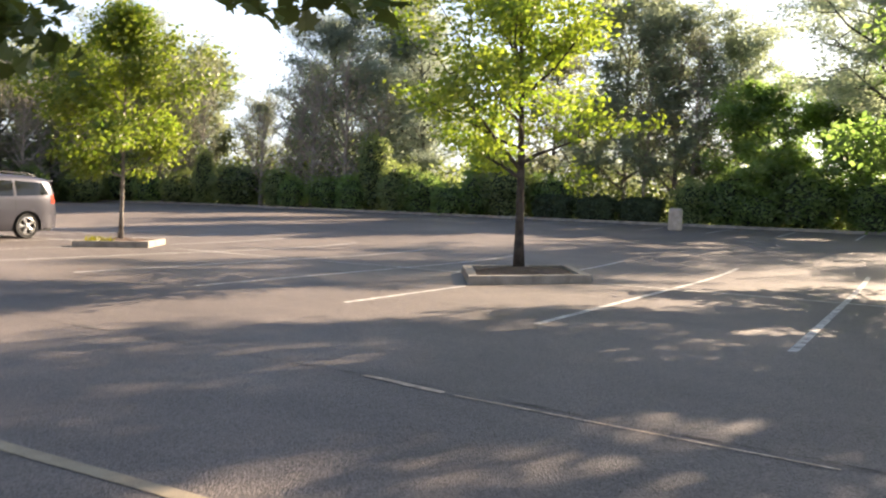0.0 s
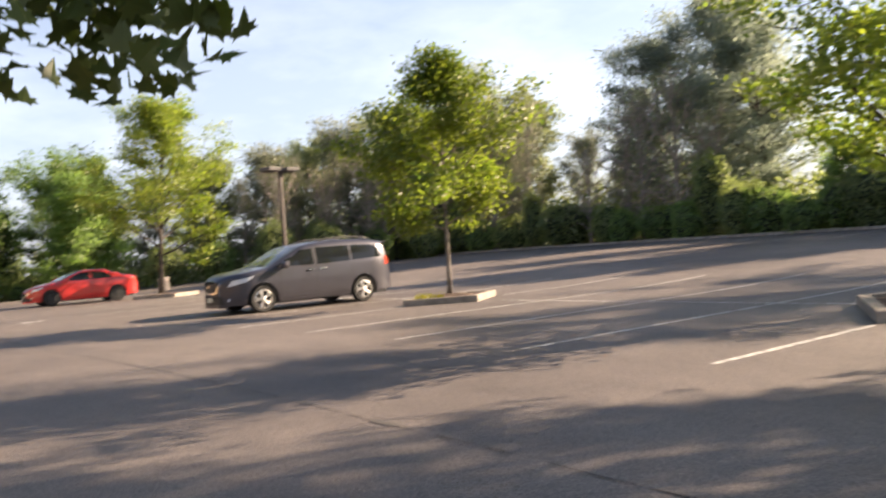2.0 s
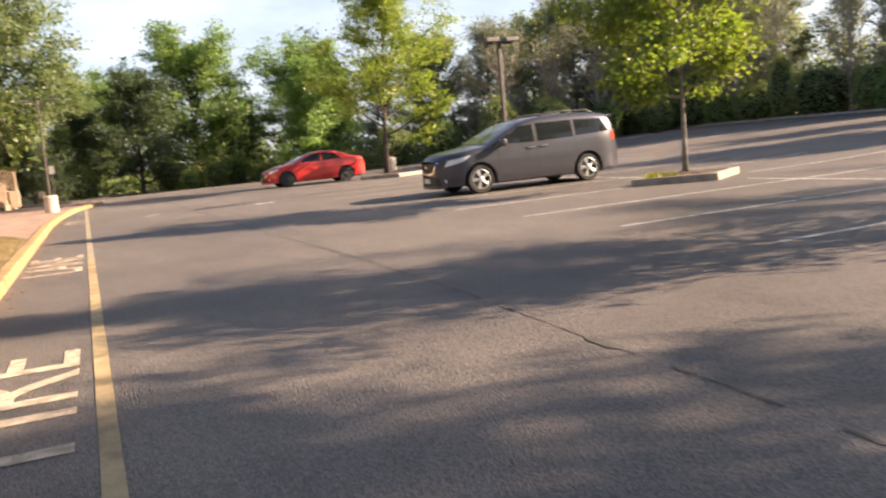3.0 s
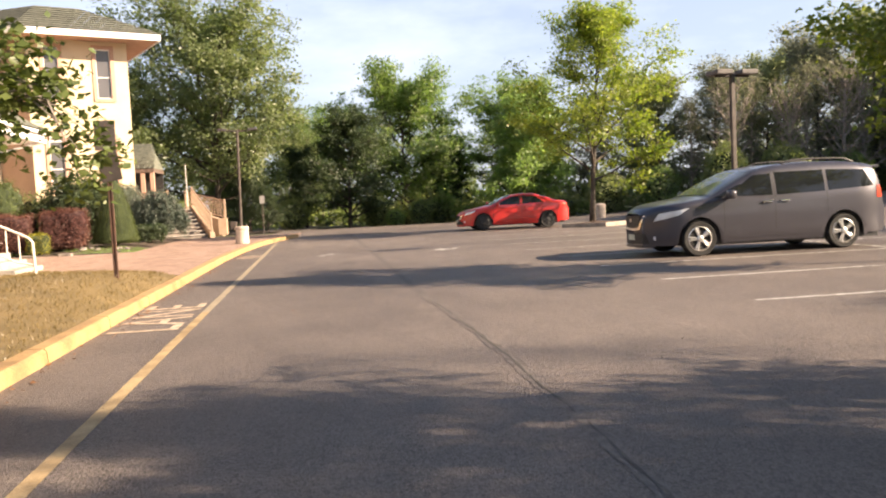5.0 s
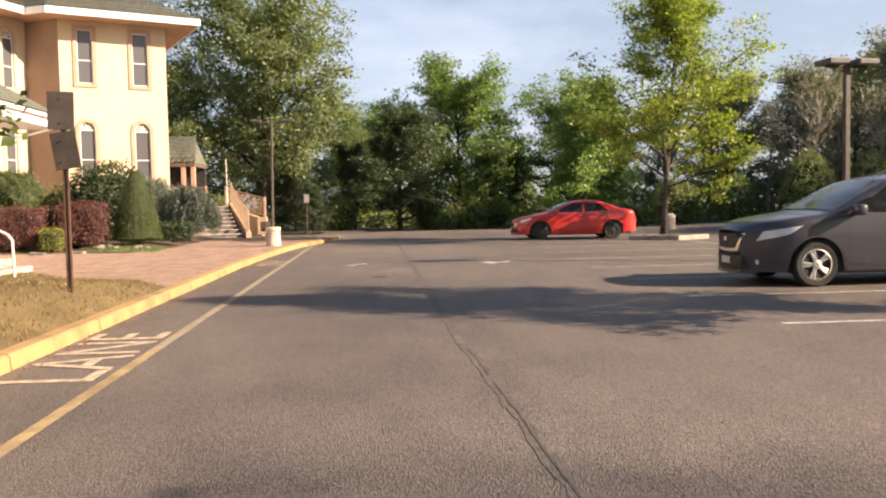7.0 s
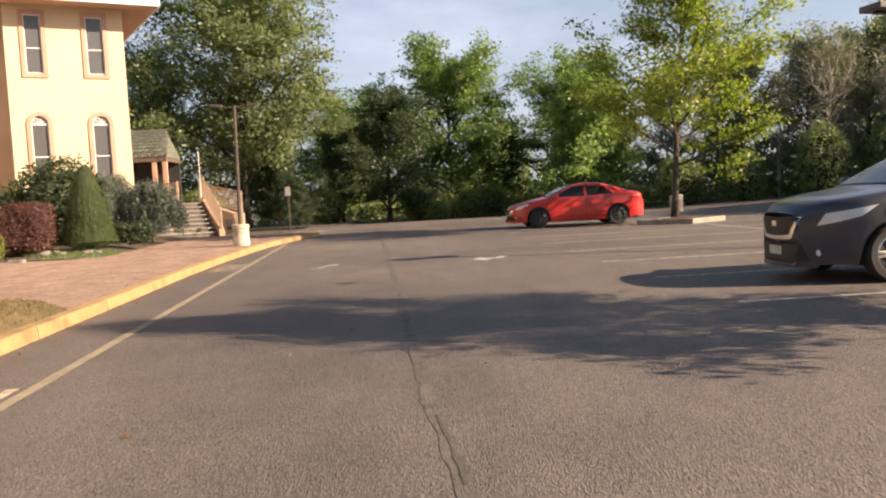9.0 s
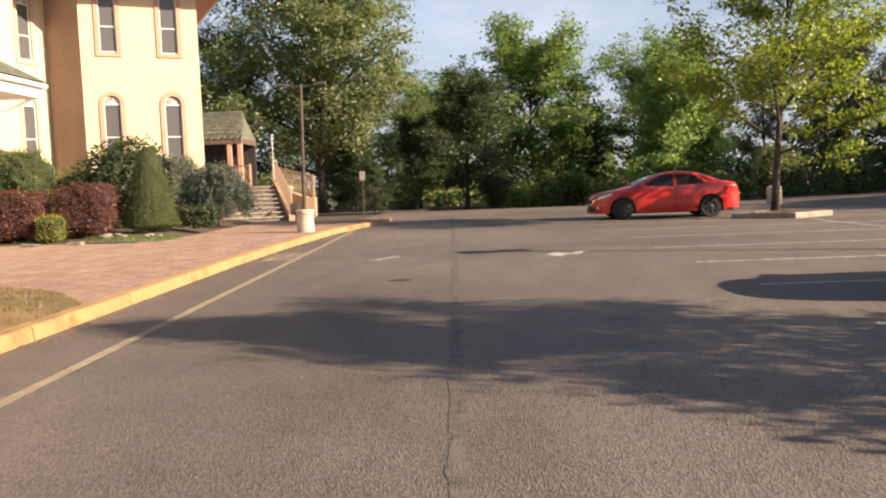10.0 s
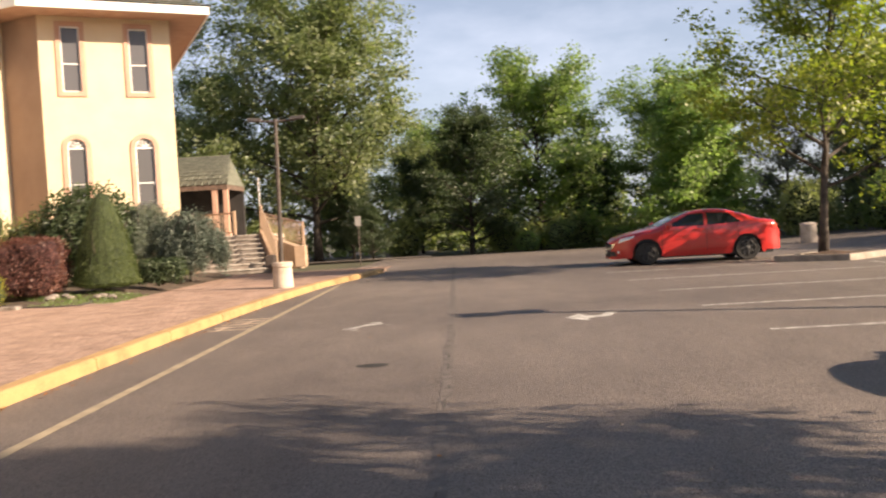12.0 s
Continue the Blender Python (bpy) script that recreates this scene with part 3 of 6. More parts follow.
        part("stem", bm, "bark", top)
    return top


# ---- ground, lot and lane ----
def sheet(name, xs, ys, zf, material, label, category):
    v = [(x, y, zf(x, y)) for y in ys for x in xs]
    w = len(xs)
    f = [(j * w + i, j * w + i + 1, (j + 1) * w + i + 1, (j + 1) * w + i) for j in range(len(ys) - 1) for i in range(w - 1)]
    ob = new(name, raw(name, v, f, material, True))
    return tagged(ob, label, category, kind="structure")


xs = [-1500, -600, -250, -120, -80] + list(range(-60, 100, 4)) + [120, 180, 300, 700, 1500]
sheet("ground", xs, xs, lambda x, y: ground_z(min(x, 60), min(y, 110)) - (0.08 if -300 < x < 300 else 1.5), "woodland", "dark woodland ground with leaf litter around the lot", "ground")
sheet("road", [1.7 + 0.6 * i for i in range(71)], [-40 + 1.0 * i for i in range(101)], ground_z, "asphalt",
      "worn grey asphalt of the lane and the parking lot", "asphalt")
sheet("far_road", [-10 + 2 * i for i in range(8)], [61 + 2 * i for i in range(16)], lambda x, y: ground_z(x, y) + 0.01, "asphalt",
      "pale asphalt road that goes on beyond the lot", "road")

KERB_X = 1.84


def kerb_x(y):
    """The kerb runs straight along the lane and swings out towards the lamp post."""
    return KERB_X + (0.0 if y < 27 else 0.0042 * (y - 27) ** 2 if y < 38 else 0.51 + 0.18 * (y - 38))


def strip(bm, x0, y0, x1, y1, w, z=0.005):
    d = Vector((x1 - x0, y1 - y0, 0))
    n = Vector((-d.y, d.x, 0)).normalized() * w / 2
    k = max(1, int(d.length / 0.6))
    prev = None
    for i in range(k + 1):
        p = Vector((x0, y0, 0)) + d * (i / k)
        j = 0.006 * math.sin(i * 2.3 + x0)
        row = []
        for s in (-1, 1):
            q = p + n * s * (1 + j * 4)
            row.append(bm.verts.new((q.x, q.y, ground_z(q.x, q.y) + z)))
        if prev:
            bm.faces.new((prev[0], row[0], row[1], prev[1]))
        prev = row


LINE_Y = [1.1 + 2.805 * k for k in range(-4, 15)]
for k, y in enumerate(LINE_Y):
    island = k - 4 in (2, 6, 13)
    bm = bmesh.new()
    if island:
        w = 2.3 if k == 6 else 1.5
        strip(bm, 9.42, y, 15.1 - w, y, 0.10)
        strip(bm, 15.1 + w, y, 21.3, y, 0.10)
    else:
        strip(bm, 9.42, y, 21.3, y, 0.10)
    tagged(link("stall_line", bm, "white_line"), "worn white painted line between parking stalls on asphalt", "road marking", "stall lines of the double row", "structure")
for y0, y1 in ((-9, 5.3), (8.1, 16.5), (19.3, 36.6)):
    bm = bmesh.new()
    strip(bm, 15.35, y0, 15.35, y1, 0.10)
    tagged(link("row_line", bm, "white_line"), "faded white line along the middle of the stall row", "road marking", "", "structure")
for k in range(26):
    bm = bmesh.new()
    y = -20 + 2.805 * k
    strip(bm, 36.2, y, 41.5, y, 0.10)
    tagged(link("far_stall_line", bm, "white_line"), "white stall line along the far edge of the lot", "road marking", "stall lines of the far row", "structure")
for y0, y1, paint in ((-12, 5.2, "worn_yellow"), (5.2, 17.5, "yellow_line"), (17.5, 38.6, "worn_yellow")):
    bm = bmesh.new()
    strip(bm, 3.03 - 0.0085 * (y0 + 5), y0, 3.03 - 0.0085 * (y1 + 5), y1, 0.105)
    tagged(link("lane_line", bm, paint), "yellow line along the kerbside lane, faded in places" if paint == "yellow_line" else "worn pale yellow line along the kerbside lane", "road marking", "stretches of the lane line", "structure")

# seam between two strips of asphalt: a crack with crumbled edges in a darker, worn band
def seam_x(y):
    return float(np.interp(y, (-10, 1, 3, 7, 10.5, 14, 18, 28, 48), (4.6, 5.46, 5.68, 5.83, 5.95, 5.95, 5.83, 5.76, 5.5)))


bm, band = bmesh.new(), bmesh.new()
prev = None
for i in range(680):
    y = -10 + i * 0.085
    x = seam_x(y) + 0.03 * noise.noise((y * 0.9, 0, 0)) + 0.016 * noise.noise((y * 5, 1, 0))
    w = max(0.003, 0.008 + 0.016 * noise.noise((y * 4.2, 5, 0))) + (0.04 if abs(y - 7.3) < 0.2 else 0)
    o = 0.055 + 0.03 * noise.noise((y * 2.5, 2, 0)) + 0.015 * noise.noise((y * 11, 3, 0))
    row = [bm.verts.new((x - w, y, 0.006)), bm.verts.new((x + w, y, 0.006))]
    wide = [band.verts.new((x - o, y, 0.003)), band.verts.new((x + o * 0.8, y, 0.003))]
    if prev:
        if noise.noise((y * 1.7, 9, 0)) > (-0.3 if y < 17 else 0.12):
            bm.faces.new((prev[0][0], prev[0][1], row[1], row[0]))
        if y > 9:
            band.faces.new((prev[1][0], prev[1][1], wide[1], wide[0]))
    prev = row, wide
tagged(link("pavement_seam", bm, "seam"), "dark cracked seam running along the asphalt", "crack", "", "structure")
tagged(link("seam_band", band, "seam_band"), "darker worn band of asphalt along the seam", "asphalt", "", "structure")

# arrows on the lane, worn
def arrow(x, y, s):
    bm = bmesh.new()
    rng = np.random.default_rng(int(x * 100))
    pts = [(-0.62, 0.02), (-0.18, -0.30), (0.05, -0.42), (0.10, -0.17), (0.45, -0.15), (0.85, -0.06), (1.05, 0.20), (1.12, 0.40), (0.86, 0.42), (0.70, 0.20), (0.40, 0.15), (0.10, 0.17), (0.04, 0.40), (-0.2, 0.28)]
    q = [bm.verts.new((x + px * s + rng.normal() * 0.02, y + py + rng.normal() * 0.03, 0.006)) for px, py in pts]
    bm.faces.new(q)
    tagged(link("lane_arrow", bm, "white_line"), "worn white painted turn arrow on the asphalt", "road marking", "arrows on the lane", "structure")


bm = bmesh.new()                             # the other arrow has worn down to a few strokes
for x0, y0, x1, y1, w in ((4.20, 28.55, 4.32, 28.53, 0.09), (4.32, 28.55, 4.48, 28.88, 0.11), (4.48, 28.88, 4.72, 29.08, 0.15), (4.36, 28.38, 4.45, 28.4, 0.07), (4.52, 29.2, 4.68, 29.24, 0.06), (4.80, 28.9, 4.88, 28.92, 0.05)):
    strip(bm, x0, y0, x1, y1, w, 0.006)
tagged(link("lane_arrow", bm, "white_line"), "worn white arrow reduced to a few painted strokes", "road marking", "arrows on the lane", "structure")
bm = bmesh.new()                             # letters further on, too worn to read
for k in range(5):
    y = 29.25 + 0.36 * k
    strip(bm, 2.05, y, 2.66, y + 0.05, 0.09, 0.006)
    if k % 2:
        strip(bm, 2.1 + 0.1 * k, y - 0.3, 2.16 + 0.1 * k, y, 0.07, 0.0065)
tagged(link("painted_word", bm, "letter_paint"), "worn pale painted letters that cannot be read", "road marking", "words on the lane", "structure")
# a small dark oval laid on the lane
bm = bmesh.new()
n = 18
bm.faces.new([bm.verts.new((5.0 + 0.17 * math.cos(k * math.tau / n) * (1 + 0.2 * noise.noise((k * 0.9, 3, 0))), 25.25 + 0.12 * math.sin(k * math.tau / n), 0.004)) for k in range(n)])
tagged(link("asphalt_patch", bm, "tyre"), "small dark oval on the asphalt of the lane", "road patch", "", "structure")
arrow(7.6, 28.5, 0.45)

# kerb stones along the lane
kerb = base("kerb", Matrix(), "yellow-painted concrete kerb with chipped edges along the lane", "kerb", "", "structure")
y = -14.0
while y < 43.5:
    y2 = min(y + 2.35, 43.5)
    bm = bmesh.new()
    n = 6
    rows = []
    for i in range(n + 1):
        t = y + 0.012 + (y2 - y - 0.024) * i / n
        x = kerb_x(t)
        prof = [(-0.20, -0.1), (-0.20, 0.135), (-0.185, 0.145), (-0.035, 0.14), (-0.008, 0.118), (0.012, -0.1)]
        rows.append([bm.verts.new((x + a, t, b + (0.006 * noise.noise((t * 3, a * 20, 0)) if b > 0 else 0))) for a, b in prof])
    for r0, r1 in zip(rows, rows[1:]):
        for i in range(len(r0) - 1):
            bm.faces.new((r0[i], r0[i + 1], r1[i + 1], r1[i]))
    bm.faces.new(rows[0][::-1])
    bm.faces.new(rows[-1])
    part("kerb_stone", bm, "kerb_yellow", kerb)
    y = y2

# lawn beside the kerb
v, f = [], []
lx = [-40, -25, -15] + [-10 + 0.5 * i for i in range(24)]
ly = [-14 + 0.75 * j for j in range(59)]
def lawn_edge(x):
    return min(29.0, 23.0 + 1.05 * (1.5 - x)) + 0.12 * math.sin(x * 2.3)
def lawn_z(x, y):
    k = min(1.0, max(0.0, (lawn_edge(x) - y) / 2.5))
    mound = 0.30 * math.exp(-((x - 0.2) ** 2 + (y - 19.8) ** 2) / 9.0) * min(1.0, max(0.0, (1.65 - x) / 0.5))
    return 0.122 + mound + 0.03 * k * min(1.6, max(0.0, 1.65 - x)) + 0.02 * noise.noise((x * 0.7, y * 0.7, 0)) * k


for j, yy in enumerate(ly):
    for x in lx:
        xx = KERB_X - 0.193 if x > 1.4 else x
        y3 = min(yy, lawn_edge(xx))
        v.append((xx, y3, lawn_z(xx, y3)))
w = len(lx)
f = [(j * w + i, j * w + i + 1, (j + 1) * w + i + 1, (j + 1) * w + i) for j in range(len(ly) - 1) for i in range(w - 1)]
tagged(new("lawn", raw("lawn", v, f, "lawn", True)), "dry yellowing lawn beside the kerb", "lawn", kind="structure")

# brick plaza: bedding first, pavers further down
bm = bmesh.new()
outline = [(-14, 23.5), (KERB_X - 0.2, 22.0)] + [(kerb_x(22.5 + i) - 0.195, 22.5 + i) for i in range(23)] + [(-14, 47)]
prism(bm, outline, -0.05, 0.103)
tagged(link("pavement", bm, "joint_sand"), "sandy bed under the brick paving", "paving", kind="structure")


# ---- tree islands ----
def island(cx, cy, tip=1.4, half=2.35):
    top = base("tree_island", pose(cx, cy, 0), "diamond-shaped concrete kerb island filled with mulch", "traffic island", "tree islands in the lot")
    outer = [(-half, 0), (0, -tip), (half, 0), (0, tip)]
    k = 0.86
    inner = [(-half * k, 0), (0, -tip * k + 0.04), (half * k, 0), (0, tip * k - 0.04)]
    for i in range(4):
        j = (i + 1) % 4
        bm = bmesh.new()
        prof = []
        for p, q in ((outer[i], inner[i]), (outer[j], inner[j])):
            mid = ((p[0] * 0.96 + q[0] * 0.04), (p[1] * 0.96 + q[1] * 0.04))
            prof.append([bm.verts.new((p[0], p[1], -0.05)), bm.verts.new((p[0], p[1], 0.13)), bm.verts.new((mid[0], mid[1], 0.155)),
                         bm.verts.new((q[0], q[1], 0.155)), bm.verts.new((q[0], q[1], -0.05))])
        for a in range(4):
            bm.faces.new((prof[0][a], prof[0][a + 1], prof[1][a + 1], prof[1][a]))
        bm.faces.new(prof[0][::-1])
        bm.faces.new(prof[1])
        part("kerb_edge", bm, "kerb_concrete", top)
    bm = bmesh.new()
    n = 14
    grid = {}
    for i in range(-n, n + 1):
        for j in range(-n, n + 1):
            if abs(i) + abs(j) <= n:
                x, yy = i / n * half * 0.88, j / n * tip * 0.88
                r = (abs(i) + abs(j)) / n
                grid[i, j] = bm.verts.new((x, yy, 0.09 + 0.13 * (1 - r) + 0.03 * noise.noise((x * 5 + cx, yy * 5 + cy, 0))))
    for (i, j), vv in grid.items():
        if (i + 1, j) in grid and (i, j + 1) in grid:
            bm.faces.new((vv, grid[i + 1, j], grid[i, j + 1]))
        if (i - 1, j) in grid and (i, j - 1) in grid:
            bm.faces.new((vv, grid[i - 1, j], grid[i, j - 1]))
    part("mulch", bm, "mulch", top, "heaped brown mulch")
    return top


island(15.27, 6.75, 1.38, 2.28)
island(14.98, 17.95, 1.0, 1.45)
island(15.15, 38.15, 1.0, 1.45)

make_tree("island_tree", 11, pose(15.45, 6.95, 0.18, 0, 0, 40), "young island tree with a dark trunk and sunlit yellow-green leaves",
          height=7.0, fork=1.6, radius=2.75, trunk=0.10, limbs=22, subs=8, leaves=50, leaf=0.12, spread=0.23, flat=0.4, full=0.10, steep=0.12, peak=2.6, inner=0.1, slim=0.6, group="trees of the islands")
make_tree("island_tree", 12, pose(14.95, 17.95, 0.18, 0, 0, 180), "young island tree with a slim grey trunk and yellow-green leaves",
          height=6.2, fork=1.45, radius=2.2, trunk=0.062, limbs=22, subs=8, leaves=58, leaf=0.12, spread=0.23, flat=0.45, full=0.18, peak=2.2, inner=0.1, slim=0.6, bark="bark_grey", group="trees of the islands")
make_tree("island_tree", 13, pose(15.0, 38.3, 0.18), "taller island tree with feathery yellow-green crown",
          height=8.4, fork=1.6, radius=3.7, trunk=0.11, limbs=26, subs=9, leaves=56, leaf=0.13, spread=0.26, flat=0.42, full=0.12, steep=0.05, peak=1.0, inner=0.1, slim=0.6, group="trees of the islands")


# ---- woods round the lot ----
def woods():
    rng = np.random.default_rng(5)
    def at(x, y, turn, s):
        return Matrix.Translation((x, y, ground_z(min(x, 60), min(y, 110)) - 0.06)) @ Matrix.Rotation(turn, 4, "Z") @ Matrix.Scale(s, 4)
    def put(src, x, y, s, tall=1.0):
        c = copy_thing(src, at(x, y, rng.uniform(0, 6.28), 1))
        c.scale = (s, s, s * tall * rng.uniform(0.95, 1.05))
    # single trees beyond the lane's end
    make_tree("oak_tree", 26, at(-2.6, 65.5, 0.6, 1), "tall leafy oak beside the porch with layered hanging boughs", height=13.7, fork=2.2, radius=7.4, trunk=0.25, limbs=38, subs=10, leaves=58,
              leaf=0.24, spread=0.44, leafmat="leaf_grove", full=0.34, slim=0.62, flat=0.55, droop=0.2, inner=0.35, group="trees behind the house")
    behind = make_tree("oak_tree", 27, at(-8.6, 67.0, 2.0, 1), "tall grey-green tree behind the house", height=10.6, fork=2.0, radius=4.6, trunk=0.22, limbs=26, subs=9, leaves=52,
                       leaf=0.21, spread=0.42, leafmat="leaf_grove", full=0.4, slim=0.5, droop=0.25, group="trees behind the house")
    maple = make_tree("maple_tree", 28, at(10.8, 70, 0.3, 1), "fresh green maple with a full rounded crown", height=9.5, fork=1.0, radius=5.5, trunk=0.2, limbs=36, subs=9, leaves=58,
                      leaf=0.19, spread=0.36, leafmat="leaf_bright", full=0.42, slim=0.8, group="trees behind the house")
    low = make_tree("maple_tree", 29, at(18.1, 61.5, 1.1, 1), "low bright green maple beyond the island", height=7.6, fork=0.8, radius=2.9, trunk=0.14, limbs=26, subs=9, leaves=52,
              leaf=0.17, spread=0.30, leafmat="leaf_bright", full=0.36, slim=0.8, group="trees behind the house")
    # partly an evergreen, partly the maple's shaded left side done as dark leaves
    dark = make_tree("evergreen_tree", 30, at(6.3, 66, 0, 1), "dark evergreen with dense boughs down to the ground, its dark colour partly standing for shade", height=7.9, fork=0.5, radius=3.3, trunk=0.16, limbs=34, subs=7, leaves=46,
                     leaf=0.19, spread=0.30, leafmat="leaf_shade", full=0.25, slim=0.4, flat=0.4, group="evergreens of the woods")
    # woodland kinds, planted again and again
    kinds = [
        make_tree("oak_tree", 21, at(48, -26, 0, 1), "tall broad-leaved tree at the edge of the woods", height=12, fork=1.6, radius=3.9, trunk=0.22, limbs=22, subs=8, leaves=30,
                  leaf=0.26, spread=0.40, leafmat="leaf_oak", full=0.42, slim=0.6, group="trees of the woods"),
        make_tree("oak_tree", 22, at(50, -30, 0, 1), "grey-green broad-leaved tree at the edge of the woods", height=11, fork=1.4, radius=3.2, trunk=0.18, limbs=22, subs=8, leaves=26,
                  leaf=0.24, spread=0.38, leafmat="leaf_brush", full=0.45, slim=0.5, droop=0.15, group="trees of the woods"),
    ]
    poplar = make_tree("poplar_tree", 34, at(46.4, 12.2, 0.4, 1), "tall silvery grey-green tree with hanging twigs", height=11.6, fork=1.2, radius=3.5, trunk=0.17, limbs=26, subs=9, leaves=36,
                       leaf=0.24, spread=0.36, leafmat="leaf_silver", full=0.35, slim=0.4, droop=0.3, steep=0.3, bark="bark_grey", group="trees of the woods")
    pine = make_tree("pine_tree", 24, at(51.0, 34.2, 0, 1), "dark blue-green pine with dense layered boughs", height=15.4, fork=2.2, radius=4.9, trunk=0.26, limbs=36, subs=8, leaves=44,
                     leaf=0.28, spread=0.5, leafmat="leaf_pine", full=0.4, slim=0.4, flat=0.5, low=0.2, group="pines of the woods")
    bare = make_tree("bare_tree", 25, at(44.6, 35.6, 0, 1), "half-dead brown tree with bare twigs and few leaves", height=9.4, fork=0.9, radius=2.7, trunk=0.19, limbs=30, subs=10, leaves=3,
                     leaf=0.15, spread=0.35, bark="dead_twig", leafmat="leaf_oak", full=0.5, steep=0.5, stout=2.2, group="half-dead trees of the woods")
    spindly = make_tree("birch_tree", 35, at(44.2, 45.0, 0, 1), "slender pale tree with thin twigs and sparse small leaves", height=10.6, fork=2.0, radius=1.6, trunk=0.12, limbs=30, subs=8, leaves=7,
                        leaf=0.16, spread=0.30, bark="dead_twig", leafmat="leaf_brush", full=0.4, steep=0.8, stout=1.8, group="slender trees of the woods")
    bush = [
        make_bush("bush", 31, at(43.4, 20.8, 0, 1), "dark green rounded bush at the lot's far edge", (3.0, 3.2, 3.4), "leaf_dark", 3600, 0.20, group="bushes along the far edge"),
        make_bush("bush", 32, at(43.4, 26.4, 0, 1), "sunlit yellow-green scrub at the lot's far edge", (2.8, 3.0, 2.5), "leaf_bright", 2800, 0.19, group="bushes along the far edge"),
        make_bush("bush", 36, at(43.6, 30.0, 0, 1), "tall dark column of creepers at the lot's far edge", (2.0, 2.2, 5.0), "leaf_dark", 3600, 0.20, group="bushes along the far edge"),
    ]
    for x, y, s in ((50.4, 38.6, 0.86), (50.0, 30.4, 0.84), (49.0, 60.0, 1.05), (49.5, 55.0, 0.84)):
        put(pine, x, y, s)
    for x, y, s in ((46.8, 15.2, 1.02), (47.6, 9.2, 0.92), (46.0, 17.2, 0.55), (47.0, -9.5, 1.0)):
        put(poplar, x, y, s)
    for x, y, k, s in ((49.2, 20.6, 1, 0.98), (50.2, 41.2, 1, 0.62), (48.0, 49.4, 0, 0.96), (47.6, 53.6, 1, 1.08), (46.6, 65.0, 0, 1.0), (45.0, 71.0, 1, 1.12),
                       (44.5, 77.0, 0, 1.05), (43.0, 83.0, 1, 1.15), (50.0, 45.6, 1, 0.72), (49.5, -7.5, 0, 0.7), (49.0, -14.0, 1, 1.0), (48.0, -20.0, 0, 0.9)):
        put(kinds[k], x, y, s)
    # along the top of the lot, from the far corner to the lane's end
    for x, y, k, s in ((40.5, 57.0, 0, 0.90), (36.8, 57.6, 1, 0.90), (33.4, 58.2, 0, 0.72), (30.0, 58.6, 1, 0.82), (26.6, 59.6, 0, 0.66), (23.2, 62.0, 1, 0.66), (44.0, 58.0, 1, 1.0), (28.4, 66.0, 0, 0.74), (21.0, 72.0, 0, 0.7)):
        put(kinds[k], x, y, s)
    for x, y, s in ((44.4, 7.0, 0.88), (44.8, 3.0, 0.92), (45.0, -1.5, 0.95), (44.6, 22.8, 0.55)):
        put(low, x, y, s)
    put(maple, 19.2, 69.5, 0.9)
    put(maple, 15.0, 84.0, 0.7)
    put(maple, 4.4, 98.0, 1.0)
    put(behind, -14.5, 66.0, 1.05)
    put(behind, -23.0, 66.0, 1.0)
    put(behind, 2.2, 82.0, 0.72)
    put(behind, -4.0, 74.0, 0.9)
    # dark copies added to fill shaded gaps beyond the lane's end
    put(dark, 14.2, 72.0, 0.7)
    put(dark, 3.2, 70.5, 0.72)
    put(dark, -0.6, 66.0, 0.62)
    put(dark, 0.8, 63.4, 0.36)
    for x, y, s in ((43.6, 39.2, 0.72), (44.2, 49.2, 1.0), (44.0, 53.6, 1.1), (40.2, 53.6, 0.85), (36.2, 54.0, 0.85), (33.0, 54.6, 0.78), (29.4, 55.0, 0.76), (45.4, 33.6, 1.06), (45.6, 57.2, 1.15), (45.0, 62.0, 1.2), (45.6, 31.4, 0.8), (38.4, 55.4, 0.95), (45.4, 37.4, 0.98)):
        put(bare, x, y, s)
    for x, y, s in ((44.6, 47.0, 0.88), (44.4, 51.4, 1.02), (42.2, 54.6, 0.9), (34.6, 55.4, 0.82), (31.2, 56.0, 0.8), (45.2, 11.0, 0.95), (45.4, 13.6, 1.0), (27.6, 57.0, 0.7)):
        put(spindly, x, y, s)
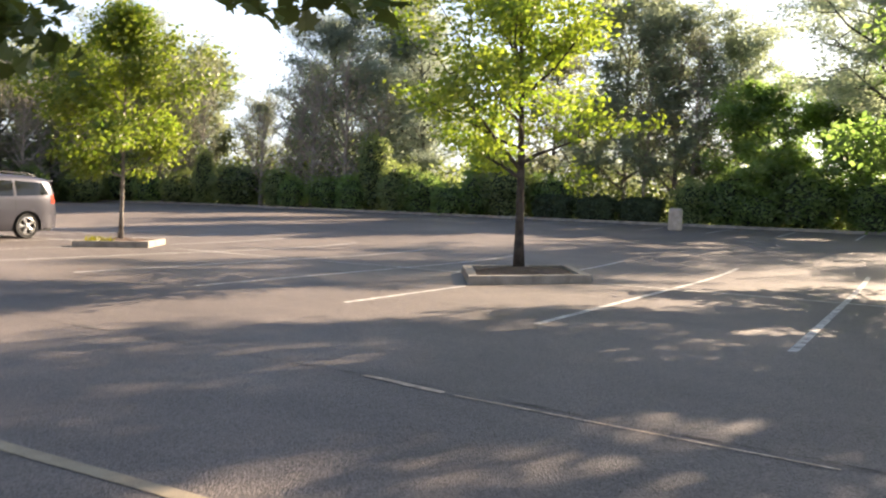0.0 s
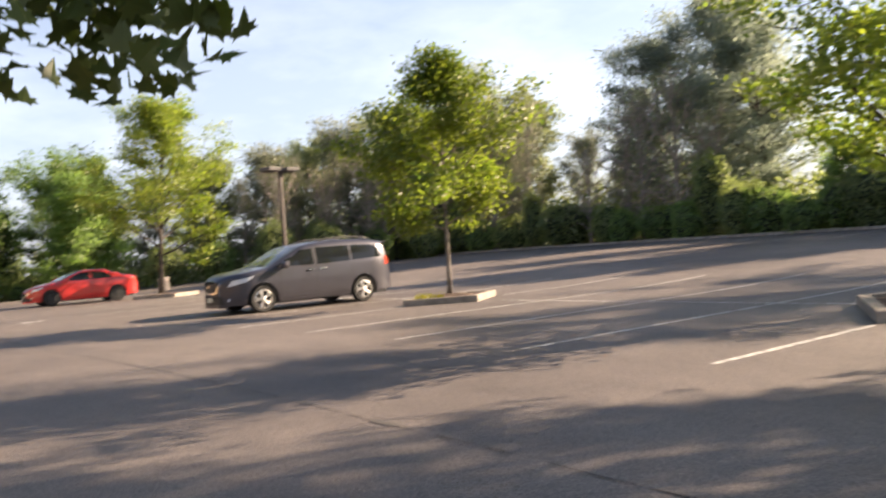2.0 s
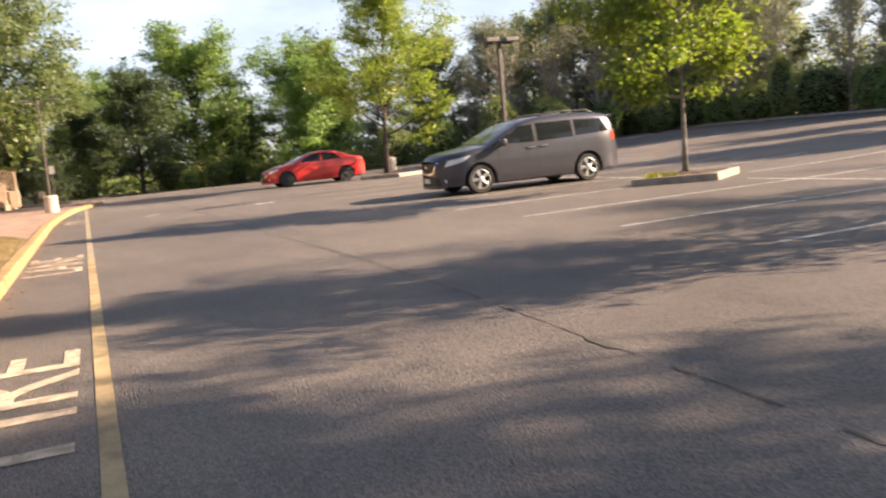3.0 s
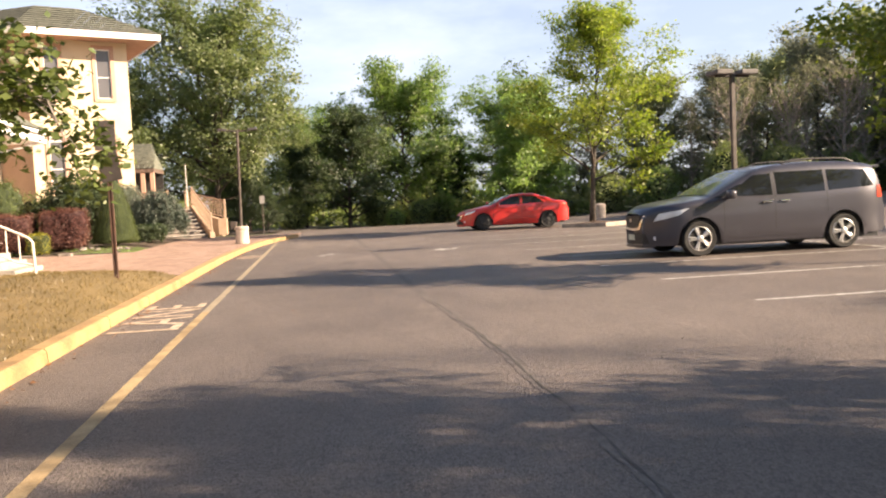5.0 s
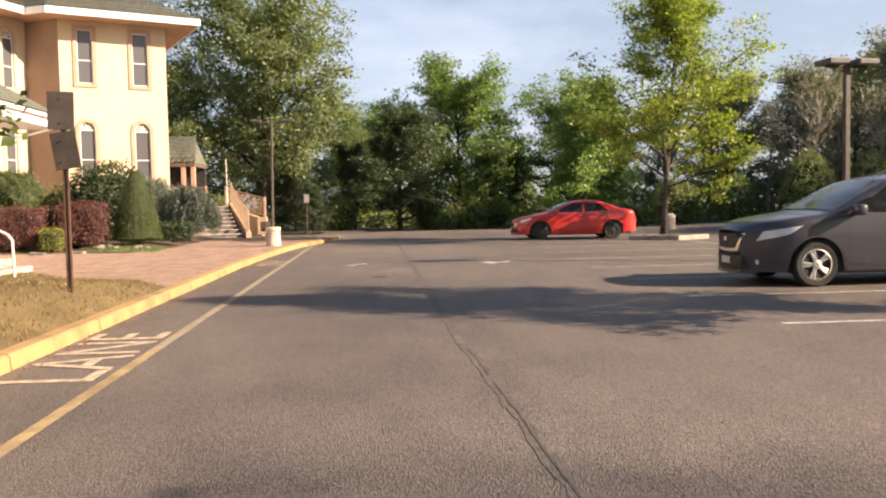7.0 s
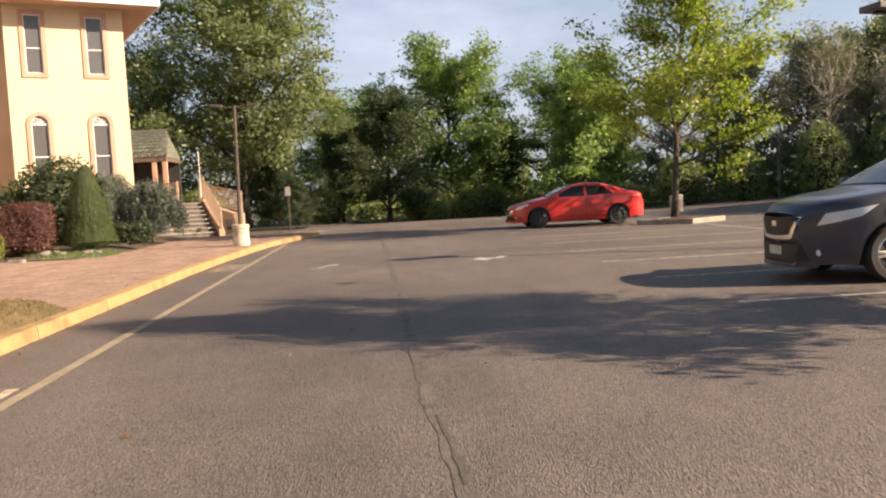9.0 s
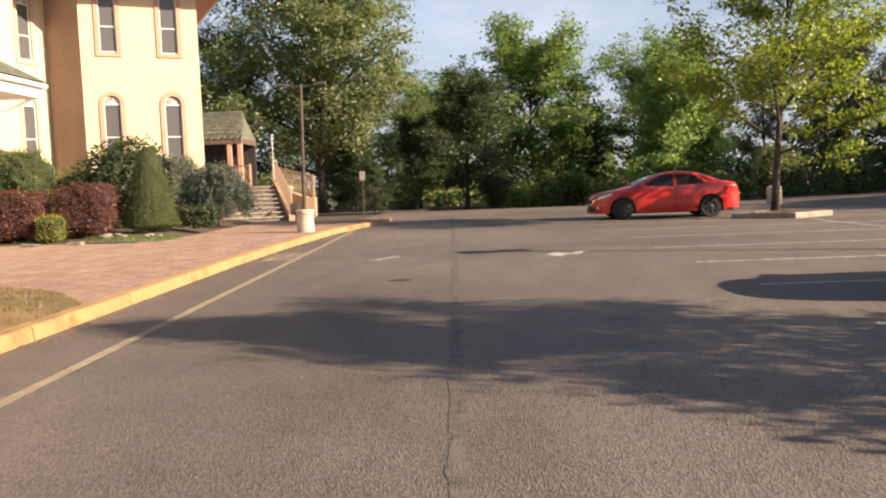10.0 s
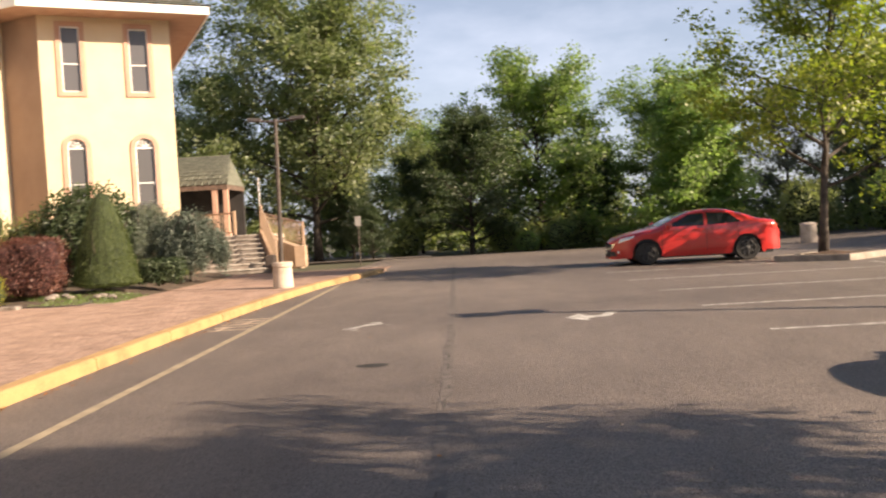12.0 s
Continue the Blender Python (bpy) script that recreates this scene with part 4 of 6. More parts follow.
    for x, y, b, s in ((43.4, 41.0, 0, 1.18), (43.2, 33.2, 1, 1.0), (43.0, 31.2, 1, 0.8), (43.2, 37.2, 0, 0.8), (42.9, 36.0, 1, 0.7), (43.2, 28.2, 0, 0.72), (42.9, 24.2, 1, 0.85), (43.8, 22.6, 1, 0.9), (44.6, 18.6, 1, 1.0),
                       (43.3, 44.2, 2, 0.72), (43.5, 46.6, 0, 0.95), (43.2, 49.6, 1, 0.8), (43.4, 52.4, 0, 1.1), (43.2, 56.4, 0, 1.0), (43.0, 60.0, 1, 1.0), (43.4, 64.5, 0, 1.1), (43.0, 69.5, 0, 1.1), (43.4, 27.2, 2, 0.68),
                       (43.4, 8.6, 1, 1.0), (43.0, 7.2, 1, 0.9), (43.2, 5.0, 1, 1.1), (43.0, 2.2, 1, 1.0), (43.3, -1.2, 0, 1.0), (43.2, -5.0, 1, 1.0), (43.4, -9.0, 0, 1.1), (43.2, -13.5, 0, 1.1), (43.3, 10.4, 0, 0.62), (43.8, 6.4, 2, 0.7),
                       (40.0, 52.6, 0, 0.9), (36.0, 53.0, 1, 0.8), (32.0, 53.4, 0, 0.9), (28.4, 54.0, 0, 0.85), (25.0, 55.4, 1, 0.75), (22.0, 57.0, 0, 0.8), (19.6, 58.6, 0, 0.6), (17.0, 60.4, 0, 0.5), (14.6, 64.0, 1, 0.55),
                       (9.4, 64.6, 1, 0.5), (11.4, 65.6, 0, 0.6), (12.8, 66.4, 0, 0.75), (8.2, 67.0, 0, 0.6), (2.4, 66.0, 0, 0.7), (-4.6, 60.6, 0, 0.9), (-9.0, 61.0, 0, 0.9)):
        put(bush[b], x, y, s, rng.uniform(0.75, 1.4))
    for y in (12.9, 15.3, 17.7):
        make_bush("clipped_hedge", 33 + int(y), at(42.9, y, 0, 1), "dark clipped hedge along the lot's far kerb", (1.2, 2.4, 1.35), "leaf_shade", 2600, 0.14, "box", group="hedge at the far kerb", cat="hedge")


def thicket(name, seed, n, spots, label, material="leaf_dark", size=0.42):
    """Far undergrowth and tree crowns behind the first row, as one mass of leaves."""
    rng = np.random.default_rng(seed)
    c = []
    for x0, y0, x1, y1, h in spots:
        m = int(math.hypot(x1 - x0, y1 - y0) * n)
        t = rng.uniform(0, 1, m)
        z = rng.uniform(0, 1, m) ** 1.3 * h
        d = rng.normal(size=(m, 2)) * 1.2
        x, y = x0 + (x1 - x0) * t + d[:, 0], y0 + (y1 - y0) * t + d[:, 1]
        z = z * (0.65 + 0.35 * np.sin(t * 47) * np.sin(t * 19 + 1)) + [ground_z(min(a, 60), min(b, 110)) for a, b in zip(x, y)]
        c.append(np.stack([x, y, z], 1))
    v, f = leaf_cloud(rng, np.concatenate(c), 0.4, 4, size, 1.0, 0.0, 0.7)
    tagged(new(name, fast_mesh(name, v, f, material)), label, "undergrowth", kind="stuff")


thicket("undergrowth", 71, 58, ((51.5, -34, 51.5, -8, 5.5), (51.5, -8, 51.5, 12, 3.0), (51.5, 12, 51.5, 34, 4.4), (51.5, 34, 51.5, 62, 5.5), (51.5, 62, 48, 92, 5.0), (46, 62, 22, 70, 4.6), (24, 72, 14, 78, 4.4), (16, 82, -2, 82, 3.4), (0, 76, -40, 70, 6.0)), "dense dark undergrowth between the trees of the woods")
thicket("brushwood", 72, 64, ((46.3, -14, 46.3, 30, 3.4), (46.0, 30, 45.6, 72, 3.4), (45.5, 56, 22, 60, 2.8), (20, 63, 8, 70.5, 2.6)), "grey-green brushwood behind the hedge at the far kerb", "leaf_dark", 0.30)

woods()


# ---- main house ----
def wall_with_openings(name, parent, m, length, z0, z1, thick, openings, material):
    """A wall along local x, its face at y = 0, cut into blocks round the openings."""
    us = sorted({0, length} | {a for o in openings for a in o[:2]})
    zs = sorted({z0, z1} | {a for o in openings for a in o[2:]})
    bm = bmesh.new()
    verts = {}
    def corner(i, k, y):
        if (i, k, y) not in verts:
            verts[i, k, y] = bm.verts.new((us[i], y, zs[k]))
        return verts[i, k, y]
    def solid(i, k):
        if not (0 <= i < len(us) - 1 and 0 <= k < len(zs) - 1):
            return False
        cu, cz = (us[i] + us[i + 1]) / 2, (zs[k] + zs[k + 1]) / 2
        return not any(o[0] < cu < o[1] and o[2] < cz < o[3] for o in openings)
    for i in range(len(us) - 1):
        for k in range(len(zs) - 1):
            if not solid(i, k):
                continue
            ring = ((i, k), (i + 1, k), (i + 1, k + 1), (i, k + 1))
            bm.faces.new([corner(p, q, 0) for p, q in ring])
            bm.faces.new([corner(p, q, thick) for p, q in ring[::-1]])
            for n, (di, dk) in enumerate(((0, -1), (1, 0), (0, 1), (-1, 0))):
                if not solid(i + di, k + dk):
                    (p, q), (p2, q2) = ring[n], ring[(n + 1) % 4]
                    bm.faces.new((corner(p, q, 0), corner(p, q, thick), corner(p2, q2, thick), corner(p2, q2, 0)))
    ob = part(name, bm, material, parent)
    ob.matrix_local = m
    return ob


def arch_points(u0, u1, z0, spring, n=10):
    r, c = (u1 - u0) / 2, (u0 + u1) / 2
    return [(u0, z0)] + [(c - r * math.cos(math.pi * i / n), spring + r * math.sin(math.pi * i / n)) for i in range(n + 1)] + [(u1, z0)]


def ring_band(bm, outer, inner, y0, y1):
    """A band between two outlines of (u, z), raised from y0 to y1, open at the foot."""
    vo = [[bm.verts.new((u, y, z)) for u, z in outer] for y in (y0, y1)]
    vi = [[bm.verts.new((u, y, z)) for u, z in inner] for y in (y0, y1)]
    for i in range(len(outer) - 1):
        bm.faces.new((vo[1][i], vo[1][i + 1], vi[1][i + 1], vi[1][i]))
        bm.faces.new((vo[0][i], vo[0][i + 1], vo[1][i + 1], vo[1][i]))
        bm.faces.new((vi[0][i], vi[1][i], vi[1][i + 1], vi[0][i + 1]))
    for k in (0, -1):
        bm.faces.new((vo[0][k], vi[0][k], vi[1][k], vo[1][k]))


def house_window(parent, m, u0, u1, z0, z1, arched, trim, number):
    """A tall sash window: surround, white frame, two panes with a blind behind, and a fan above where arched."""
    top = new("window", None)
    top.parent = parent
    top.matrix_local = m
    w = 0.155
    spring = z1 - (u1 - u0) / 2
    if arched:
        outer, inner = arch_points(u0, u1, z0, spring), arch_points(u0 + w, u1 - w, z0 + w, spring)
    else:
        outer = [(u0, z0), (u0, z1), (u1, z1), (u1, z0)]
        inner = [(u0 + w, z0 + w), (u0 + w, z1 - w), (u1 - w, z1 - w), (u1 - w, z0 + w)]
    bm = bmesh.new()
    ring_band(bm, outer, inner, 0.02, -0.045)
    box(bm, u0, u1, -0.05, 0.02, z0, z0 + w - 0.002)
    part("surround", bm, trim, top)
    if arched:                              # wall that fills the corners over the arch
        bm = bmesh.new()
        n = len(outer)
        cap = [bm.verts.new((u, 0.004, z)) for u, z in outer[1:-1]]
        corner = [bm.verts.new((u0, 0.004, z1)), bm.verts.new((u1, 0.004, z1))]
        half = len(cap) // 2
        for i in range(half):
            bm.faces.new((corner[0], cap[i + 1], cap[i]))
        for i in range(half, len(cap) - 1):
            bm.faces.new((corner[1], cap[i + 1], cap[i]))
        part("spandrel", bm, "stucco", top)
    a, b, c, d = u0 + w, u1 - w, z0 + w, (spring if arched else z1 - w)
    bm = bmesh.new()
    fw = 0.035
    for q in ((a, a + fw, c, d), (b - fw, b, c, d), (a + fw, b - fw, c, c + fw), (a + fw, b - fw, d - fw * 1.4, d)):
        box(bm, q[0], q[1], 0.03, 0.09, q[2], q[3])
    mid = c + (d - c) * 0.42
    box(bm, a + fw, b - fw, 0.028, 0.08, mid, mid + fw)
    if arched:
        ring_band(bm, arch_points(a, b, d, d, 10)[1:-1], [(u * 0.9 + (a + b) * 0.05, d + (z - d) * 0.9) for u, z in arch_points(a, b, d, d, 10)[1:-1]], 0.09, 0.03)
        cx, r = (a + b) / 2, (b - a) / 2
        for k in (1, 2, 3, 4):
            ang = math.pi * k / 5
            box(bm, 0, r * 0.92, 0.035, 0.075, -0.010, 0.010, m=Matrix.Translation((cx, 0, d)) @ Matrix.Rotation(-ang, 4, "Y"))
    part("window_frame", bm, "white_paint", top, "white painted sash frame")
    for p, q in ((c + fw, mid), (mid + fw, d - fw)):
        bm = bmesh.new()
        box(bm, a + fw, b - fw, 0.055, 0.062, p, q)
        part("pane", bm, "window_glass", top)
    if arched:
        bm = bmesh.new()
        pts = [bm.verts.new((u, 0.06, z)) for u, z in arch_points(a + 0.02, b - 0.02, d, d, 10)[1:-1]]
        bm.faces.new(pts)
        part("fanlight", bm, "blind", top, "pale fan-shaped light over the sash")
    bm = bmesh.new()
    box(bm, u0, u1, 0.20, 0.22, z0, z1)
    part("blind", bm, "blind", top)
    return top


HOUSE = Matrix.Translation((-7.12, 44.30, 0))
house = base("house", Matrix(), "two-storey cream stucco house with peach window surrounds and wide eaves", "building")
ANG = radians(26)
U = Vector((math.cos(ANG), math.sin(ANG), 0))
P0 = Vector((-7.12, 44.30, 0))
C0 = P0 - U * 0.51
RC = P0 + U * 3.63
TAN = Vector((-0.914, 0.407, 0)).normalized()
AC = C0 + TAN * 1.7
SID = Vector((-0.326, -0.945, 0)).normalized()
LC = AC + SID * 11.0
EAVE = 9.0


def along(origin, direction):
    """A frame with x along the direction and y into the house, for faces seen from outside on their right-hand side."""
    x = direction.normalized()
    z = Vector((0, 0, 1))
    yv = z.cross(x)
    m = Matrix((x, yv, z)).transposed().to_4x4()
    m.translation = origin
    return m


MY = along(C0, U)
win = [(0.51, 1.40, 6.36, 8.83, False), (2.63, 3.55, 6.36, 8.83, False), (0.51, 1.40, 2.37, 5.11, True), (2.63, 3.55, 2.37, 5.11, True)]
wall_with_openings("wall", house, MY, 4.14, 0, EAVE, 0.3, [w[:4] for w in win], "stucco")
for i, w in enumerate(win):
    house_window(house, MY, *w[:4], w[4], "trim_peach", i)
MT = along(AC, -TAN)
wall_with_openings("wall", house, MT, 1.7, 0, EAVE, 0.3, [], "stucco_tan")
MS = along(LC, -SID)
swin = []
for s in (0.98, 3.23, 5.48, 7.73):
    u = 11.0 - s
    swin += [(u - 0.45, u + 0.45, 6.1, 8.7, True), (u - 0.45, u + 0.45, 2.37, 5.11, True)]
wall_with_openings("wall", house, MS, 11.0, 0, EAVE, 0.3, [w[:4] for w in swin], "stucco")
for i, w in enumerate(swin):
    house_window(house, MS, *w[:4], w[4], "stucco_trim", 10 + i)
ME = along(RC + Vector((-U.y, U.x, 0)) * 0.302, Vector((-U.y, U.x, 0)))
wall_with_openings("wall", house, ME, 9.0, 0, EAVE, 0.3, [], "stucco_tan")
back = [LC, AC, C0, RC, RC + Vector((-U.y, U.x, 0)) * 9, LC + Vector((-12, 4, 0))]
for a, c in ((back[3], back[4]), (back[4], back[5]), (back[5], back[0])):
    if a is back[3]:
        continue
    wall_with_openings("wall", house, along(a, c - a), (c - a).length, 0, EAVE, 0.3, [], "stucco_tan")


def offset_outline(pts, d):
    """Moves each side of an outline outwards by d."""
    out = []
    n = len(pts)
    area = sum(pts[i].x * pts[(i + 1) % n].y - pts[(i + 1) % n].x * pts[i].y for i in range(n))
    sg = 1 if area > 0 else -1
    for i in range(n):
        a, b, c = pts[i - 1], pts[i], pts[(i + 1) % n]
        d1, d2 = (b - a).normalized(), (c - b).normalized()
        n1, n2 = Vector((d1.y, -d1.x, 0)) * sg, Vector((d2.y, -d2.x, 0)) * sg
        k = n1 + n2
        out.append(b + k * (d / max(0.35, k.dot(n1))))
    return out


eave_o = offset_outline(back, 1.15)
bm = bmesh.new()
prism(bm, [(v.x, v.y) for v in eave_o], EAVE, EAVE + 0.05)
part("eave_soffit", bm, "trim_peach", house, "peach painted eave soffit")
bm = bmesh.new()
lo, hi = offset_outline(back, 1.19), offset_outline(back, 1.19)
for i in range(len(lo)):
    a, b = lo[i], lo[(i + 1) % len(lo)]
    d = (b - a).normalized()
    nn = Vector((d.y, -d.x, 0)) * 0.03
    vs = [bm.verts.new((*(p + s * nn).xy, z)) for p in (a, b) for s in (-1, 1) for z in (EAVE - 0.03, EAVE + 0.24)]
    for q in ((0, 1, 5, 4), (2, 6, 7, 3), (1, 3, 7, 5), (0, 4, 6, 2)):
        bm.faces.new([vs[k] for k in q])
part("fascia", bm, "white_paint", house, "white fascia board")
base_o, top_o = offset_outline(back, 1.28), offset_outline(back, -1.6)
rows = 10
for r in range(rows):
    bm = bmesh.new()
    t0, t1 = r / rows, (r + 1) / rows
    n = len(base_o)
    lo = [bm.verts.new((*base_o[i].lerp(top_o[i], t0).xy, EAVE + 0.27 + 1.5 * t0)) for i in range(n)]
    hi = [bm.verts.new((*base_o[i].lerp(top_o[i], t1).xy, EAVE + 0.24 + 1.5 * t1)) for i in range(n)]
    for i in range(n):
        bm.faces.new((lo[i], lo[(i + 1) % n], hi[(i + 1) % n], hi[i]))
    part("shingle_course", bm, "shingle", house)
bm = bmesh.new()
bm.faces.new([bm.verts.new((v.x, v.y, EAVE + 1.74)) for v in top_o])
part("roof", bm, "shingle", house, "dark grey-green shingle roof")

# low white wing
wing = base("side_wing", Matrix(), "low white wing with a dark green shingled hip roof", "building")
bm = bmesh.new()
box(bm, -13, -7.4, 20.5, 36.9, 0, 3.66)
box(bm, -13, -7.4, 33.3, 36.9, 3.662, 4.3)
part("wall", bm, "white_paint", wing)
bm = bmesh.new()
box(bm, -14.2, -3.75, 19.2, 33.1, 3.68, 3.76)
part("eave_soffit", bm, "white_paint", wing)
bm = bmesh.new()
for a, b, c, d in ((-3.77, -3.72, 19.2, 33.15), (-14.2, -3.77, 33.1, 33.15)):
    box(bm, a, b, c, d, 3.62, 4.0)
part("fascia", bm, "white_paint", wing, "white fascia and gutter")
bm = bmesh.new()
o = [(-14.3, 19.1), (-3.62, 19.1), (-3.62, 33.25), (-14.3, 33.25)]
ridge = [(-8.9, 24.2), (-8.9, 28.2)]
lo4 = [bm.verts.new((x, y, 3.99)) for x, y in o]
r2 = [bm.verts.new((x, y, 7.3)) for x, y in ridge]
for q in ((lo4[0], lo4[1], r2[0]), (lo4[1], lo4[2], r2[1], r2[0]), (lo4[2], lo4[3], r2[1]), (lo4[3], lo4[0], r2[0], r2[1]), tuple(lo4[::-1])):
    bm.faces.new(q)
part("roof", bm, "shingle", wing, "dark green shingled hip roof")
bm = bmesh.new()
tube(bm, [(-3.85, 32.95, 3.62), (-5.2, 34.5, 3.56), (-7.34, 36.6, 3.48), (-7.35, 36.62, 2.9)], [0.035] * 4, 8)
part("downpipe", bm, "white_paint", wing)
bm = bmesh.new()
tube(bm, [(-3.66, 19.2, 3.9), (-3.66, 33.2, 3.9)], [0.06, 0.06], 8)
part("gutter", bm, "white_paint", wing)

# covered porch behind the house
porch = base("porch", Matrix(), "covered entrance porch with peach posts and a scalloped shingle roof", "porch")
bm = bmesh.new()
box(bm, -11, -2.9, 49.9, 58, 0, 1.478)
part("platform", bm, "concrete", porch)
bm = bmesh.new()
rows = 9
for r in range(rows):
    t0, t1 = r / rows, (r + 1) / rows
    za, zb = 3.86 + 1.55 * t0 ** 0.8, 3.86 + 1.55 * t1 ** 0.8
    ya, yb = 55.0 + 2.4 * t0 ** 1.25, 55.0 + 2.4 * t1 ** 1.25
    xr = -4.7 - 0.55 * t0 ** 2
    x = -11.0 + (0.16 if r % 2 else 0.0)
    while x < xr - 0.03:
        x2 = min(x + 0.31, xr)
        w2 = (x2 - x) / 2
        pts = [(x, yb, zb - 0.012), (x, ya + 0.05, za + 0.03), (x + w2 * 0.4, ya - 0.03, za + 0.012), (x + w2 * 1.6, ya - 0.03, za + 0.012), (x2, ya + 0.05, za + 0.03), (x2, yb, zb - 0.012)]
        bm.faces.new([bm.verts.new(p) for p in pts])
        x = x2 + 0.012
tagged(part("roof_shingles", bm, "shingle", porch, "overlapping scalloped grey-green shingles"), kind="stuff")
bm = bmesh.new()
vs = [bm.verts.new(p) for p in ((-11, 55.02, 3.84), (-4.73, 55.02, 3.84), (-5.25, 57.4, 5.38), (-11, 57.4, 5.38), (-4.73, 58.0, 3.84), (-11, 58.0, 3.84))]
for q in ((0, 1, 2, 3), (1, 4, 2), (4, 5, 3, 2), (0, 5, 4, 1)):
    bm.faces.new([vs[k] for k in q])
part("roof_deck", bm, "shingle", porch)
bm = bmesh.new()
box(bm, -11, -4.75, 55.02, 55.14, 3.62, 3.84)
box(bm, -4.87, -4.75, 55.14, 58.0, 3.62, 3.84)
part("beam", bm, "weathered_wood", porch)
for x in (-5.38, -4.87):
    bm = bmesh.new()
    box(bm, x - 0.11, x + 0.11, 55.05, 55.27, 1.5, 3.62, 0.015)
    box(bm, x - 0.15, x + 0.15, 55.01, 55.31, 1.5, 1.66, 0.01)
    part("post", bm, "trim_peach", porch)
# the recess's shade is put into this wall's near-black colour
bm = bmesh.new()
box(bm, -11, -4.8, 57.9, 58.1, 1.5, 3.8)
part("rear_wall", bm, "interior", porch, "rear wall coloured near black for the shade in the entrance")


def picket_rail(name, a, b, height, label, material="rail_tan", gap=0.13, thick=0.022):
    """A rail between two feet: two bars, end posts and pickets, following the slope."""
    a, b = Vector(a), Vector(b)
    top = base(name, Matrix(), label, "railing", "railings of the entrance")
    n = max(2, int((b - a).length / gap))
    for h, r in ((height, 0.035), (0.10, 0.025)):
        bm = bmesh.new()
        tube(bm, [a + Vector((0, 0, h)), b + Vector((0, 0, h))], [r, r], 6)
        part("rail_bar", bm, material, top)
    for p in (a, b):
        bm = bmesh.new()
        box(bm, p.x - 0.05, p.x + 0.05, p.y - 0.05, p.y + 0.05, p.z, p.z + height + 0.08, 0.01)
        part("rail_post", bm, material, top)
    me = None
    for i in range(1, n):
        p = a.lerp(b, i / n)
        if me is None:
            bm = bmesh.new()
            box(bm, -thick / 2, thick / 2, -thick / 2, thick / 2, 0.10, height)
            ob = part("picket", bm, material, top)
            me = ob.data
        else:
            ob = new("picket", me)
            ob.parent = top
        ob.location = p
    return top


STEP = pose(-3.15, 45.45, 0, 0, 0, 20)
steps = base("front_steps", STEP, "weathered stone steps up to the porch", "stairs")
# dark risers and lighter treads put the shade of the nosings into colour
for i in range(8):
    bm = bmesh.new()
    box(bm, 0, 2.4, 0.05 + i * 0.47, 4.4, 0.10 + i * 0.172 + (0.002 if i else 0), 0.10 + (i + 1) * 0.172 - 0.05)
    part("riser", bm, "stone_riser", steps, "riser in a darker tone, as if shaded under the nosing")
    bm = bmesh.new()
    box(bm, -0.02, 2.42, i * 0.47, i * 0.47 + 0.52, 0.10 + (i + 1) * 0.172 - 0.048, 0.10 + (i + 1) * 0.172, 0.01)
    part("tread", bm, "stone_step", steps, "pale worn stone tread")
for x in (-0.16, 2.56):
    bm = bmesh.new()
    vs = []
    for dx in (-0.11, 0.11):
        vs.append([bm.verts.new((x + dx, y, z)) for y, z in ((-0.3, 0.05), (-0.3, 0.32), (3.8, 1.68), (3.8, 0.05))])
    bm.faces.new(vs[0])
    bm.faces.new(vs[1][::-1])
    for i in range(4):
        bm.faces.new((vs[0][i], vs[1][i], vs[1][(i + 1) % 4], vs[0][(i + 1) % 4]))
    part("cheek_wall", bm, "rail_tan", steps, "tan stucco cheek wall")
picket_rail("stair_railing", STEP @ Vector((2.56, -0.15, 0.34)), STEP @ Vector((2.56, 3.7, 1.66)), 0.85, "tan picket railing beside the stone steps")
picket_rail("porch_railing", (-8.2, 54.0, 1.5), (-5.3, 54.0, 1.5), 0.9, "tan picket railing along the porch platform")
picket_rail("porch_railing", (-5.2, 52.3, 1.5), (-3.4, 51.0, 1.5), 0.9, "tan picket railing at the head of the steps")
ramp = base("ramp", Matrix(), "tan stucco access ramp that slopes down beside the steps", "ramp")
bm = bmesh.new()
ra, rb, rw = Vector((-2.9, 53.2, 0)), Vector((-0.75, 50.4, 0)), Vector((0.1, 0.9, 0))
vs = [[bm.verts.new((p.x, p.y, z)) for p, z in ((ra, 0.0), (ra, 1.45), (rb, 0.85), (rb, 0.0))], [bm.verts.new((p.x, p.y, z)) for p, z in ((ra + rw, 0.0), (ra + rw, 1.45), (rb + rw, 0.85), (rb + rw, 0.0))]]
bm.faces.new(vs[0])
bm.faces.new(vs[1][::-1])
for i in range(4):
    bm.faces.new((vs[0][i], vs[1][i], vs[1][(i + 1) % 4], vs[0][(i + 1) % 4]))
part("ramp_wall", bm, "rail_tan", ramp)
bm = bmesh.new()
box(bm, -0.85, -0.42, 50.1, 50.6, 0.08, 0.92, 0.02)
part("end_pier", bm, "rail_tan", ramp)
picket_rail("ramp_railing", (-2.85, 53.15, 1.45), (-0.52, 50.45, 0.87), 0.95, "tan picket railing along the ramp")
bm = bmesh.new()
tube(bm, [(-2.55, 52.0, 0.05), (-2.58, 52.0, 3.75)], [0.03, 0.02], 8)
tube(bm, [(-2.58, 52.0, 3.75), (-2.58, 52.0, 3.82)], [0.035, 0.02], 8)
tagged(link("flag_pole", bm, "rail_white"), "slim pale metal pole beside the entrance steps", "pole")

# steps and handrail of the white wing
wsteps = base("side_steps", Matrix(), "pale concrete steps up to the white wing", "stairs")
